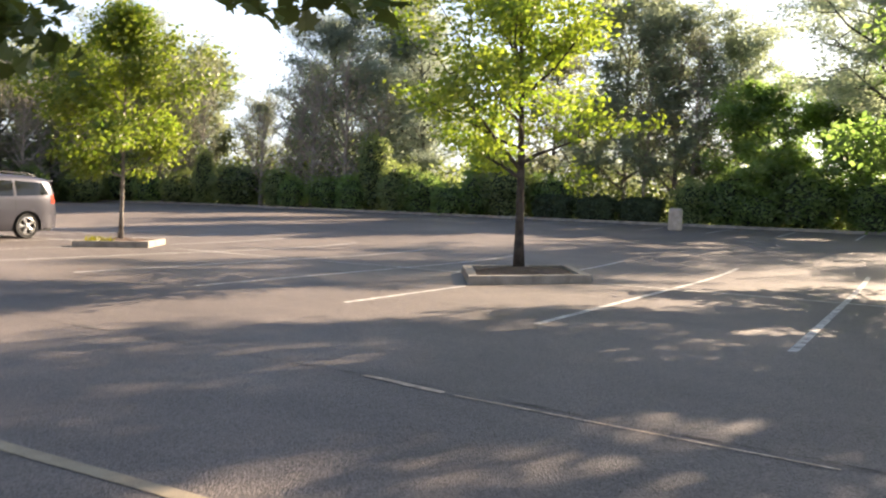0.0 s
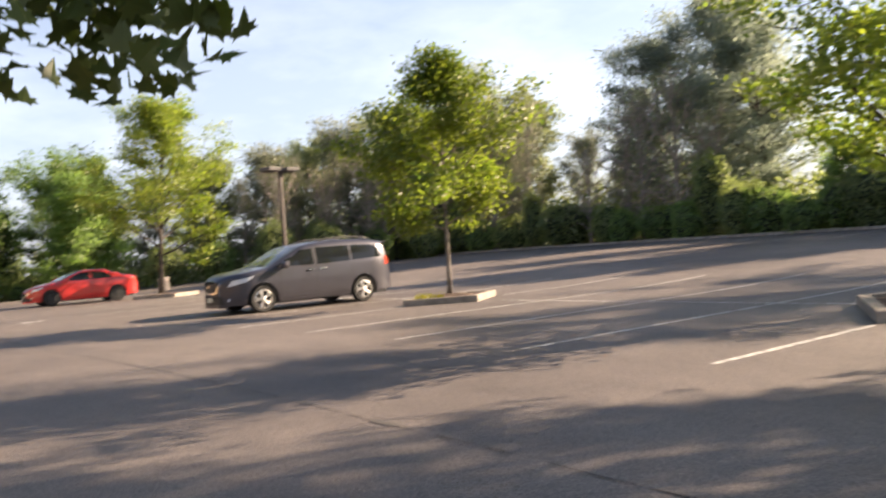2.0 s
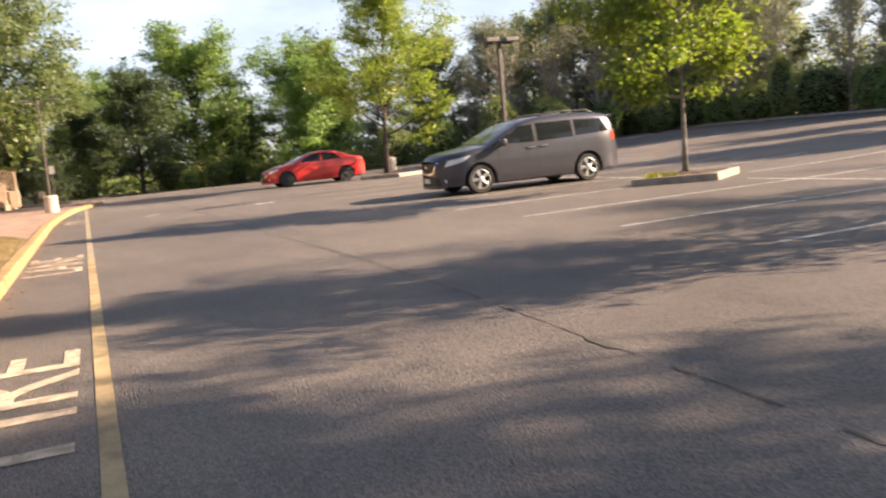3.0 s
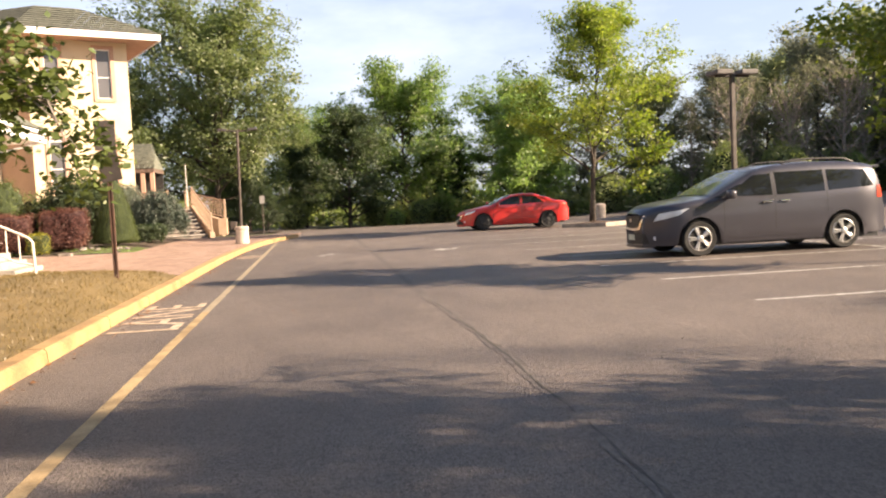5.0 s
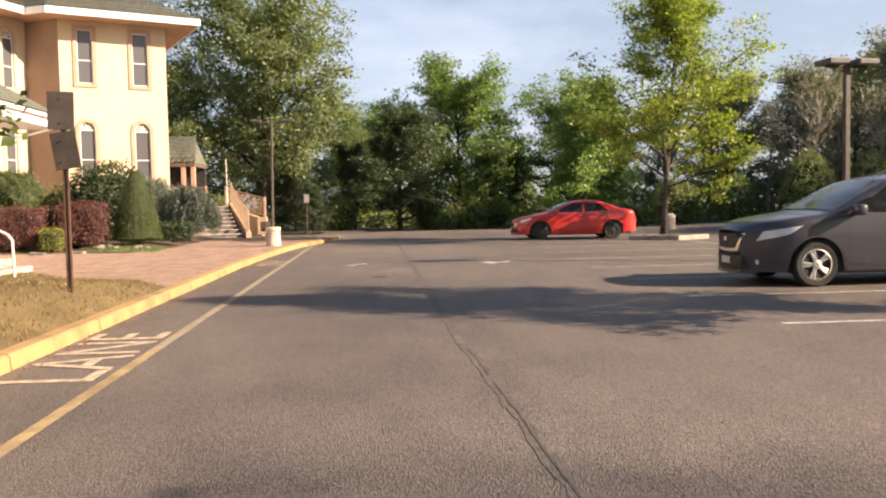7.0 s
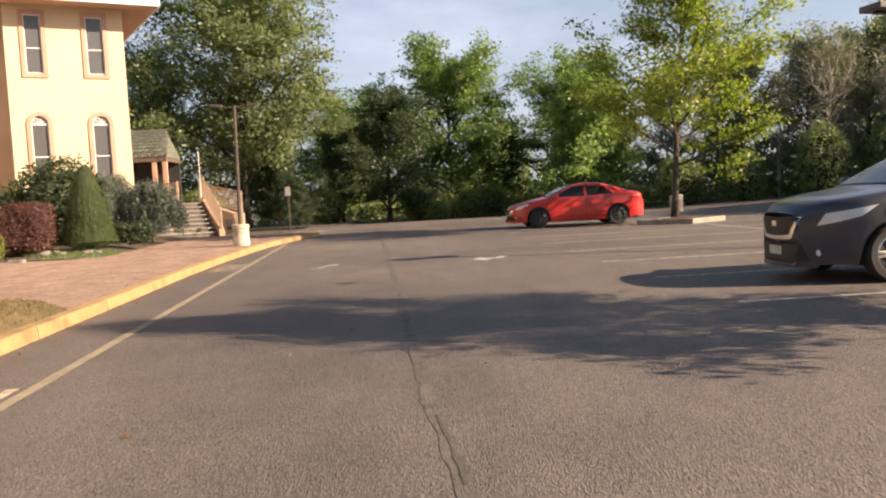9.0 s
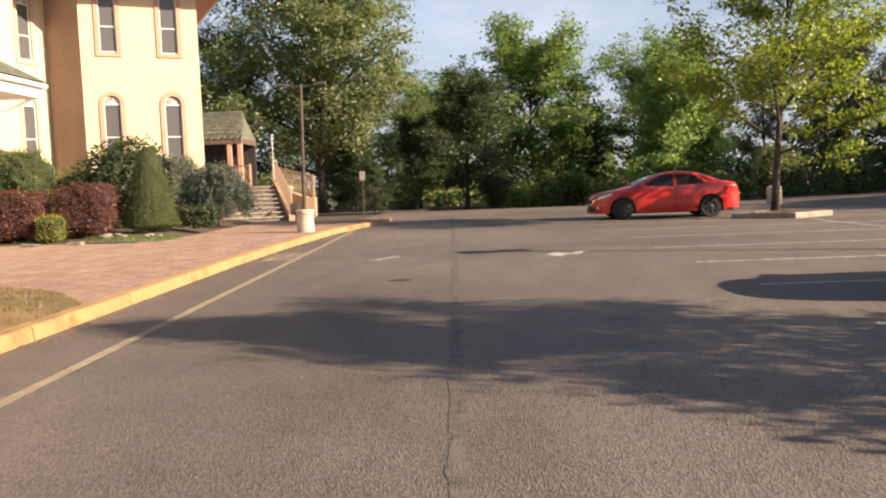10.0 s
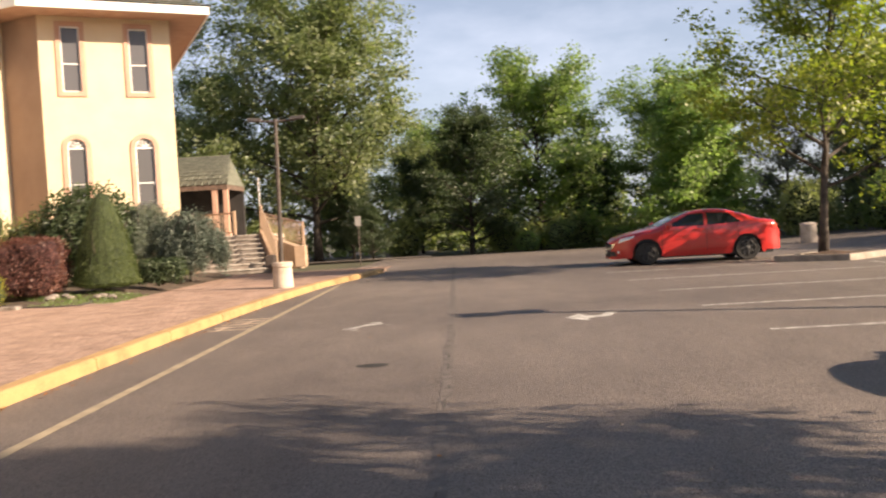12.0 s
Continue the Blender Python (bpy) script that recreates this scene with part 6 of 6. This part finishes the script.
def build_car(name, m, label, spec):
    top_pts, axles, r, W, belt = spec["top"], spec["axles"], spec["wheel"], spec["width"], spec["belt"]
    paint = spec["paint"]
    x_front, x_rear = top_pts[0][0], top_pts[-1][0]
    car = base(name, m, label, "car")
    def top_z(x):
        h = 0.05
        return sum(smooth_curve(top_pts, min(x_front, max(x_rear, x + k * h))) for k in (-1.5, -0.5, 0.5, 1.5)) / 4
    def low_z(x):
        z = spec["sill"] + (0.06 if x < axles[1] - 0.5 else 0.0)
        for a in axles:
            d = abs(x - a)
            if d < r + 0.075:
                z = max(z, r + math.sqrt((r + 0.075) ** 2 - d * d))
        return z
    def half(x, z):
        t = (x_front - x) / (x_front - x_rear)
        e = min(t, 1 - t)
        plan = 1 - (0.54 * max(0, 1 - t / 0.20) ** 2.6 if t < 0.5 else 0.20 * max(0, 1 - e / 0.16) ** 2.2)
        if z < 0.45:
            s = 0.955 + 0.1 * (z / 0.45 - 0.55)
        elif z < belt:
            s = 1.0 - 0.012 * abs((z - 0.72) / 0.3) ** 2
        else:
            s = 0.982 - spec["tumble"] * ((z - belt) / (spec["height"] - belt)) ** 1.25
        tz = top_z(x)
        k = max(0.0, (z - (tz - 0.10)) / 0.10)
        return W / 2 * plan * s - 0.07 * k * k
    n = 110
    xs_ = [x_front + (x_rear - x_front) * (0.5 - 0.5 * math.cos(math.pi * i / n)) * 0.35 + (x_rear - x_front) * (i / n) * 0.65 for i in range(n + 1)]
    bm = bmesh.new()
    rows = 16
    cols = []
    for x in xs_:
        tz, lz = top_z(x), low_z(x)
        tz = max(tz, lz + 0.05)
        zz = [lz + (tz - lz) * (j / rows) for j in range(rows + 1)]
        left = [(x, half(x, z), z) for z in zz]
        yt = left[-1][1]
        over = [(x, yt * math.cos(math.pi * k / 8), tz + 0.035 * math.sin(math.pi * k / 8)) for k in range(1, 8)]
        right = [(x, -half(x, z), z) for z in zz[::-1]]
        cols.append([bm.verts.new(p) for p in left + over + right])
    for a, b in zip(cols, cols[1:]):
        for j in range(len(a) - 1):
            bm.faces.new((a[j], a[j + 1], b[j + 1], b[j]))
    bm.faces.new(cols[0])
    bm.faces.new(cols[-1][::-1])
    body = part("body", bm, paint, car, smooth=True)
    # dark underside and wheel wells
    bm = bmesh.new()
    box(bm, x_rear + 0.25, x_front - 0.72, -W / 2 + 0.12, W / 2 - 0.12, spec["sill"] - 0.03, 0.72)
    part("underbody", bm, "black_plastic", car)
    def patch(pname, corners, material, parent, lift=0.006, label="", sides=(1, -1), nu=10, nv=6):
        """A panel on the flank, between four corners (x, z)."""
        for sd in sides:
            bm = bmesh.new()
            g = []
            bl, br, tr, tl = [Vector((a, 0, b)) for a, b in corners]
            for i in range(nu + 1):
                a, b = bl.lerp(br, i / nu), tl.lerp(tr, i / nu)
                g.append([bm.verts.new((p.x, sd * (half(p.x, p.z) + lift), p.z)) for p in (a.lerp(b, j / nv) for j in range(nv + 1))])
            for i in range(nu):
                for j in range(nv):
                    q = (g[i][j], g[i + 1][j], g[i + 1][j + 1], g[i][j + 1])
                    bm.faces.new(q if sd < 0 else q[::-1])
            part(pname, bm, material, parent, label, smooth=True)
    for q in spec["windows"]:
        patch("side_window", q, "car_glass", car, label="dark tinted glass")
    for q in spec["headlight"]:
        patch("headlight", q, "lamp_lens", car, 0.008, "clear headlight")
    patch("tail_light", spec["tail"], "tail_lens", car, 0.012, "red tail light")
    for x, z0, z1 in spec["seams"]:
        patch("door_seam", ((x + 0.005, z0), (x - 0.005, z0), (x - 0.005, z1), (x + 0.005, z1)), "black_plastic", car, 0.003, nu=1, nv=8)
    patch("sill_trim", spec["sill_trim"], paint, car, 0.018, "moulded sill")
    for (x0, z0) in spec["handles"]:
        for sd in (1, -1):
            bm = bmesh.new()
            yy = half(x0, z0) + 0.02
            box(bm, x0 - 0.10, x0 + 0.10, yy - 0.02, yy + 0.015, z0 - 0.018, z0 + 0.018, 0.01)
            for vv in bm.verts:
                vv.co.y *= sd
            part("door_handle", bm, spec["handle_mat"], car)
    def glass_sheet(pname, xa, xb, inset, material):
        bm = bmesh.new()
        g = []
        for i in range(13):
            x = xa + (xb - xa) * i / 12
            tz = top_z(x)
            yt = half(x, tz) - inset
            g.append([bm.verts.new((x, yt * math.sin(math.pi / 2 * k / 6), tz + 0.012 + 0.035 * math.cos(math.pi / 2 * k / 6))) for k in range(-6, 7)])
        for a, b in zip(g, g[1:]):
            for k in range(12):
                bm.faces.new((a[k], a[k + 1], b[k + 1], b[k]))
        part(pname, bm, material, car, "", True)
    glass_sheet("windscreen", spec["screen"][0], spec["screen"][1], 0.05, "screen_glass")
    glass_sheet("rear_window", spec["rear_screen"][0], spec["rear_screen"][1], 0.08, "car_glass")
    # nose
    xf = x_front
    g0, g1 = spec["grille"]
    def front_x(y, z):
        """How far forward the body reaches at the half-width y and the height z."""
        lo, hi = xf - 0.9, xf
        if half(hi, z) >= y:
            return hi
        for _ in range(18):
            mid = (lo + hi) / 2
            lo, hi = (mid, hi) if half(mid, z) >= y else (lo, mid)
        return lo
    def nose_panel(pname, z0, z1, low, high, material, lift=0.006, label="", ny=18, nz=4, sweep=0.0):
        """A panel wrapped across the nose: half-width low at its foot and high at its top, ends raised by sweep."""
        bm = bmesh.new()
        g = []
        for i in range(ny + 1):
            u = -1 + 2 * i / ny
            col = []
            for j in range(nz + 1):
                v = j / nz
                y = u * (low + (high - low) * v)
                z = z0 + (z1 - z0) * v + sweep * u * u
                col.append((front_x(abs(y), z) + lift, y, z))
            g.append([bm.verts.new(p) for p in col] + [bm.verts.new((p[0] - 0.03, p[1], p[2])) for p in col])
        n = nz + 1
        for p, q in zip(g, g[1:]):
            for j in range(nz):
                bm.faces.new((p[j], q[j], q[j + 1], p[j + 1]))
            bm.faces.new((p[nz], q[nz], q[nz + n], p[nz + n]))
            bm.faces.new((p[0], p[n], q[n], q[0]))
        return part(pname, bm, material, car, label)
    nose_panel("grille_trim", g0 - 0.05, g1 + 0.03, spec["grille_low"] + 0.05, spec["grille_high"] + 0.06, "chrome", 0.006, "chrome grille surround", sweep=0.02)
    nose_panel("grille", g0, g1 + 0.034, spec["grille_low"], spec["grille_high"], "black_plastic", 0.014, "black grille", sweep=0.02)
    for k in range(3):
        z = g0 + (g1 - g0) * (k + 0.5) / 3
        w = spec["grille_low"] + (spec["grille_high"] - spec["grille_low"]) * (k + 0.5) / 3 - 0.02
        nose_panel("grille_bar", z - 0.006, z + 0.006, w, w, "black_steel", 0.02, nz=1, sweep=0.02)
    nose_panel("air_intake", 0.27, g0 - 0.10, 0.56, 0.50, "black_plastic", 0.008, "black lower air intake")
    nose_panel("emblem", (g0 + g1) / 2 + 0.02, (g0 + g1) / 2 + 0.09, 0.06, 0.06, "chrome", 0.026, ny=6, nz=2)
    bm = bmesh.new()
    box(bm, xf + 0.012, xf + 0.026, -0.155, 0.155, 0.34, 0.45, 0.003)
    part("number_plate", bm, "plate", car, "pale number plate")
    nose_panel("front_lip", 0.19, 0.25, 0.62, 0.66, paint, 0.02)
    for sd in (1, -1):
        bm = bmesh.new()
        lathe(bm, [(0.04, -0.01), (0.042, 0.004), (0.02, 0.01)], 16, pose(xf - 0.17, sd * (half(xf - 0.17, 0.4) - 0.01), 0.38, -90 * sd, 0, -25 * sd))
        part("fog_lamp", bm, "lamp_lens", car)
        bm = bmesh.new()
        mx_, mz_ = spec["mirror"]
        yy = half(mx_, mz_)
        box(bm, mx_ - 0.06, mx_ + 0.10, yy + 0.06, yy + 0.27, mz_ - 0.07, mz_ + 0.10, 0.045)
        box(bm, mx_ - 0.02, mx_ + 0.06, yy - 0.03, yy + 0.10, mz_ - 0.07, mz_ - 0.02, 0.01)
        for vv in bm.verts:
            vv.co.y *= sd
        part("wing_mirror", bm, paint, car, smooth=True)
    if spec.get("roof_rails"):
        for sd in (1, -1):
            bm = bmesh.new()
            pts = []
            for i in range(9):
                x = -0.35 - 1.55 * i / 8
                tz = top_z(x)
                pts.append((x, sd * (half(x, tz) - 0.06), tz + (0.075 if 0 < i < 8 else 0.02)))
            tube(bm, pts, [0.02] * 9, 6)
            part("roof_rail", bm, "black_plastic", car)
        bm = bmesh.new()
        tz = top_z(x_rear + 0.25)
        box(bm, x_rear + 0.02, x_rear + 0.32, -0.62, 0.62, tz - 0.01, tz + 0.035, 0.015)
        part("rear_spoiler", bm, paint, car)
    # round the nose and the tail in plan
    for ob in car.children:
        for vv in ob.data.vertices:
            k = min(1.0, abs(vv.co.y) / (W / 2)) ** 2
            a, c = (vv.co.x - (x_front - 0.8)) / 0.8, ((x_rear + 0.6) - vv.co.x) / 0.6
            if a > 0:
                vv.co.x -= 0.24 * k * a * a
            if c > 0:
                vv.co.x += 0.12 * k * c * c
    # wheels
    first = None
    for a in axles:
        for sd in (1, -1):
            hub = new("wheel")
            hub.parent = car
            hub.matrix_local = pose(a, sd * (W / 2 - 0.13), r, -90 * sd, 0, 0)
            if first:
                for ob in first:
                    c = new(ob.name.split(".")[0], ob.data)
                    c.parent = hub
                    c.matrix_local = ob.matrix_local.copy()
                continue
            first = []
            bm = bmesh.new()
            lathe(bm, [(r * 0.66, -0.10), (r * 0.93, -0.105), (r, -0.07), (r, 0.07), (r * 0.93, 0.108), (r * 0.70, 0.10), (r * 0.66, 0.07)], 36)
            first.append(part("tyre", bm, "tyre", hub, smooth=False))
            bm = bmesh.new()
            lathe(bm, [(r * 0.67, 0.02), (r * 0.70, 0.10), (r * 0.655, 0.105), (r * 0.62, 0.05)], 36)
            nsp = spec["spokes"]
            for k in range(nsp):
                for off in (-0.22, 0.22):
                    box(bm, 0.03, r * 0.655, -0.019, 0.019, 0.055, 0.095, 0.008, m=Matrix.Rotation(math.tau * k / nsp + off * 0.6, 4, "Z"))
            lathe(bm, [(r * 0.2, 0.05), (r * 0.2, 0.10), (r * 0.1, 0.112)], 20)
            first.append(part("rim", bm, spec["rim"], hub))
            # black disc added to close the wheel, as the shade between the spokes
            bm = bmesh.new()
            lathe(bm, [(r * 0.62, -0.02), (r * 0.62, 0.02)], 30)
            first.append(part("brake_disc", bm, "black_steel", hub))
    return car


build_car("minivan", pose(13.22, 22.45, 0, 0, 0, 180), "grey metallic minivan with alloy wheels and roof rails", {
    "top": [(2.54, 0.80), (2.47, 0.91), (2.25, 0.99), (1.75, 1.06), (1.28, 1.12), (0.75, 1.40), (0.28, 1.62), (-0.15, 1.70), (-0.9, 1.735), (-1.7, 1.715), (-2.2, 1.65), (-2.38, 1.60), (-2.46, 1.30), (-2.53, 1.05), (-2.58, 0.7)],
    "axles": (1.52, -1.51), "wheel": 0.345, "width": 1.98, "belt": 1.08, "height": 1.75, "tumble": 0.17, "sill": 0.23, "paint": "van_paint",
    "windows": [((0.98, 1.14), (0.00, 1.13), (0.00, 1.55), (0.36, 1.53)), ((-0.10, 1.13), (-1.12, 1.16), (-1.12, 1.58), (-0.10, 1.57)), ((-1.20, 1.17), (-2.22, 1.22), (-2.02, 1.55), (-1.20, 1.58)),
                ((1.22, 1.12), (1.03, 1.13), (0.62, 1.36), (0.70, 1.36))],
    "headlight": [((2.40, 0.71), (1.94, 0.82), (1.74, 0.95), (2.32, 0.86))], "tail": ((-2.30, 0.98), (-2.50, 0.98), (-2.44, 1.22), (-2.32, 1.22)),
    "seams": [(1.02, 0.36, 1.10), (-0.05, 0.34, 1.56), (-1.16, 0.75, 1.58)], "sill_trim": ((1.05, 0.25), (-1.05, 0.25), (-1.05, 0.33), (1.05, 0.33)),
    "handles": [(0.12, 1.00), (-0.25, 1.01)], "handle_mat": "chrome", "screen": (1.24, 0.36), "rear_screen": (-2.385, -2.47), "grille": (0.58, 0.78), "grille_low": 0.30, "grille_high": 0.44, "mirror": (0.92, 1.16),
    "roof_rails": True, "spokes": 5, "rim": "alloy"})
build_car("sedan", pose(12.25, 40.6, 0, 0, 0, 180), "bright red sedan with dark steel wheels and tinted windows", {
    "top": [(2.32, 0.58), (2.24, 0.70), (2.0, 0.80), (1.5, 0.90), (1.05, 0.98), (0.55, 1.22), (0.12, 1.37), (-0.35, 1.425), (-0.80, 1.40), (-1.25, 1.26), (-1.72, 1.08), (-2.05, 1.05), (-2.22, 1.02), (-2.30, 0.85), (-2.33, 0.6)],
    "axles": (1.37, -1.33), "wheel": 0.32, "width": 1.78, "belt": 0.97, "height": 1.43, "tumble": 0.20, "sill": 0.20, "paint": "red_paint",
    "windows": [((0.88, 1.00), (-0.20, 1.00), (-0.20, 1.335), (0.18, 1.31)), ((-0.28, 1.00), (-1.18, 1.04), (-0.86, 1.30), (-0.28, 1.34))],
    "headlight": [((2.18, 0.62), (1.75, 0.76), (1.68, 0.83), (2.10, 0.74))], "tail": ((-1.98, 0.86), (-2.26, 0.86), (-2.20, 0.99), (-1.98, 0.98)),
    "seams": [(0.95, 0.32, 0.98), (-0.24, 0.30, 1.33), (-1.10, 0.62, 1.02)], "sill_trim": ((0.98, 0.22), (-0.92, 0.22), (-0.92, 0.29), (0.98, 0.29)),
    "handles": [(0.0, 0.90), (-0.98, 0.93)], "handle_mat": "red_paint", "screen": (1.02, 0.16), "rear_screen": (-0.88, -1.68), "grille": (0.50, 0.56), "grille_low": 0.40, "grille_high": 0.46, "mirror": (0.78, 1.02),
    "spokes": 7, "rim": "black_steel"})


# ---- lawn and litter ----
def scatter_mesh(name, seed, n, area, zf, size, material, label, category, tall=1.0, keep=None):
    """Countless small blades or leaves in one object."""
    rng = np.random.default_rng(seed)
    x0, x1, y0, y1 = area
    p = np.stack([rng.uniform(x0, x1, n), rng.uniform(y0, y1, n)], 1)
    if keep:
        p = np.array([q for q in p if keep(q[0], q[1])])
    n = len(p)
    z = np.array([zf(a, b) for a, b in p])
    az = rng.uniform(0, math.tau, n)
    s = size * rng.uniform(0.5, 1.3, n)
    dx, dy = np.cos(az) * s * 0.12, np.sin(az) * s * 0.12
    lean = rng.normal(size=(n, 2)) * 0.45 * s[:, None]
    a = np.stack([p[:, 0] - dx, p[:, 1] - dy, z], 1)
    b = np.stack([p[:, 0] + dx, p[:, 1] + dy, z], 1)
    c = np.stack([p[:, 0] + lean[:, 0], p[:, 1] + lean[:, 1], z + s * tall], 1)
    v = np.stack([a, b, c], 1).reshape(-1, 3)
    f = np.arange(n * 3).reshape(-1, 3)
    return tagged(new(name, fast_mesh(name, v, f, material)), label, category, kind="stuff")


scatter_mesh("grass", 201, 60000, (-6, KERB_X - 0.2, 9, 30), lambda x, y: lawn_z(x, y) - 0.01, 0.05, "grass_blade", "short dry grass blades of the lawn", "grass", keep=lambda x, y: y < lawn_edge(x) - 0.05)
scatter_mesh("bed_grass", 202, 6500, (-9, -1.7, 35.0, 37.0), lambda x, y: bed_z(x, y), 0.07, "leaf_bright", "rough green grass at the edge of the bed", "grass", keep=lambda x, y: noise.noise((x * 0.8, y * 1.2, 4)) + 0.16 * (x + 4.2) > -0.1)

scatter_mesh("island_weeds", 203, 260, (13.75, 14.5, 17.6, 18.3), lambda x, y: 0.13, 0.13, "leaf_box", "yellow-green weeds at the tip of the island", "weeds", keep=lambda x, y: abs(y - 17.95) < (x - 13.75) * 0.5)


def fallen(seed, n, area, zf, label, spread=None):
    rng = np.random.default_rng(seed)
    x0, x1, y0, y1 = area
    c = np.stack([rng.uniform(x0, x1, n), rng.uniform(y0, y1, n), np.zeros(n)], 1)
    c[:, 2] = [zf(a, b) + 0.012 for a, b in c[:, :2]]
    v, f = leaf_cloud(rng, c, 0.0, 1, 0.06, 0.1, 0.0, 0.7)
    v[:, 2] = np.maximum(v[:, 2] * 0.3 + np.repeat(c[:, 2], 4) * 0.7, np.repeat(c[:, 2], 4) - 0.004)
    tagged(new("fallen_leaves", fast_mesh("fallen_leaves", v, f, "leaf_dry")), label, "leaves", kind="stuff")


fallen(301, 260, (1.86, 2.1, 6, 36), lambda x, y: 0, "dry brown leaves gathered along the kerb")
fallen(302, 14, (3, 12, -2, 30), lambda x, y: 0, "few dry leaves on the asphalt")
rng1 = np.random.default_rng(9)
bm = bmesh.new()
for i in range(110):
    x, y = rng1.uniform(2.2, 13), rng1.uniform(1, 26)
    s = rng1.uniform(0.004, 0.012)
    bmesh.ops.create_cone(bm, cap_ends=True, segments=5, radius1=s, radius2=s * 0.5, depth=s, matrix=Matrix.Translation((x, y, s * 0.5)) @ Matrix.Rotation(rng1.uniform(0, 6), 4, "Z"))
tagged(link("gravel", bm, "rubble"), "pale loose grit scattered on the asphalt", "gravel", kind="stuff")

# faint repair strip beside the seam
bm = bmesh.new()
strip(bm, 5.70, 3.75, 5.55, 2.95, 0.07, 0.006)
strip(bm, 5.53, 2.85, 5.30, 0.3, 0.025, 0.006)
tagged(link("old_line", bm, "letter_paint"), "remnant of an old pale line beside the seam", "road marking", "", "structure")


# ---- brick pavers, last ----
def pavers():
    """Pairs of bricks laid crosswise; those nearest the lane are objects of their own."""
    holder = base("brick_paving", Matrix(), "weathered red brick paving laid in a basket weave", "paving", "", "structure")
    rng = np.random.default_rng(17)
    L, Wd, g, H = 0.198, 0.098, 0.004, 0.022
    def brick_mesh(lx, ly):
        bm = bmesh.new()
        b = 0.006
        lo = [bm.verts.new((sx * lx / 2, sy * ly / 2, -H)) for sx, sy in ((-1, -1), (1, -1), (1, 1), (-1, 1))]
        mi = [bm.verts.new((sx * lx / 2, sy * ly / 2, -b)) for sx, sy in ((-1, -1), (1, -1), (1, 1), (-1, 1))]
        hi = [bm.verts.new((sx * (lx / 2 - b), sy * (ly / 2 - b), 0)) for sx, sy in ((-1, -1), (1, -1), (1, 1), (-1, 1))]
        bm.faces.new(hi)
        for a, c in ((lo, mi), (mi, hi)):
            for i in range(4):
                bm.faces.new((a[i], a[(i + 1) % 4], c[(i + 1) % 4], c[i]))
        me = bpy.data.meshes.new("brick")
        bm.to_mesh(me)
        bm.free()
        me.materials.append(MAT["brick_paver"])
        return me
    near = {True: brick_mesh(L, Wd), False: brick_mesh(Wd, L)}
    vs, fs = [], []
    made = 0
    cell = L + g
    ny, nx = int((45.3 - 22.6) / cell), int(11.0 / cell)
    for j in range(ny):
        y = 22.7 + j * cell
        right = kerb_x(y) - 0.21
        for i in range(nx):
            x = right - (i + 0.5) * cell
            if y < lawn_edge(x) - 0.15 or (y > 34.7 and x < -1.75 and not (y > 43.6 and x > -3.3)):
                continue
            flat = (i + j) % 2 == 0
            for s in (-1, 1):
                px, py = (x, y + s * (Wd + g) / 2) if flat else (x + s * (Wd + g) / 2, y)
                z = 0.118 + 0.004 * noise.noise((px * 1.5, py * 1.5, 0)) + rng.uniform(-0.0015, 0.0015)
                if made < 300 and y < 26.2 and x > 0.4:
                    ob = new("brick", near[flat])
                    ob.parent = holder
                    ob.location = (px, py, z)
                    ob.rotation_euler = (rng.normal() * 0.006, rng.normal() * 0.006, rng.normal() * 0.006)
                    made += 1
                else:
                    lx, ly = (L, Wd) if flat else (Wd, L)
                    k = len(vs)
                    for dz, q in ((-H, 0), (-0.005, 0), (0, 0.006)):
                        vs.extend((px + sx * (lx / 2 - q), py + sy * (ly / 2 - q), z + dz) for sx, sy in ((-1, -1), (1, -1), (1, 1), (-1, 1)))
                    fs.append((k + 8, k + 9, k + 10, k + 11))
                    for a in (0, 4):
                        fs.extend((k + a + i2, k + a + (i2 + 1) % 4, k + a + 4 + (i2 + 1) % 4, k + a + 4 + i2) for i2 in range(4))
    rest = new("bricks", raw("bricks", vs, fs, "brick_paver"))
    rest.parent = holder
    tagged(rest, kind="stuff")


pavers()
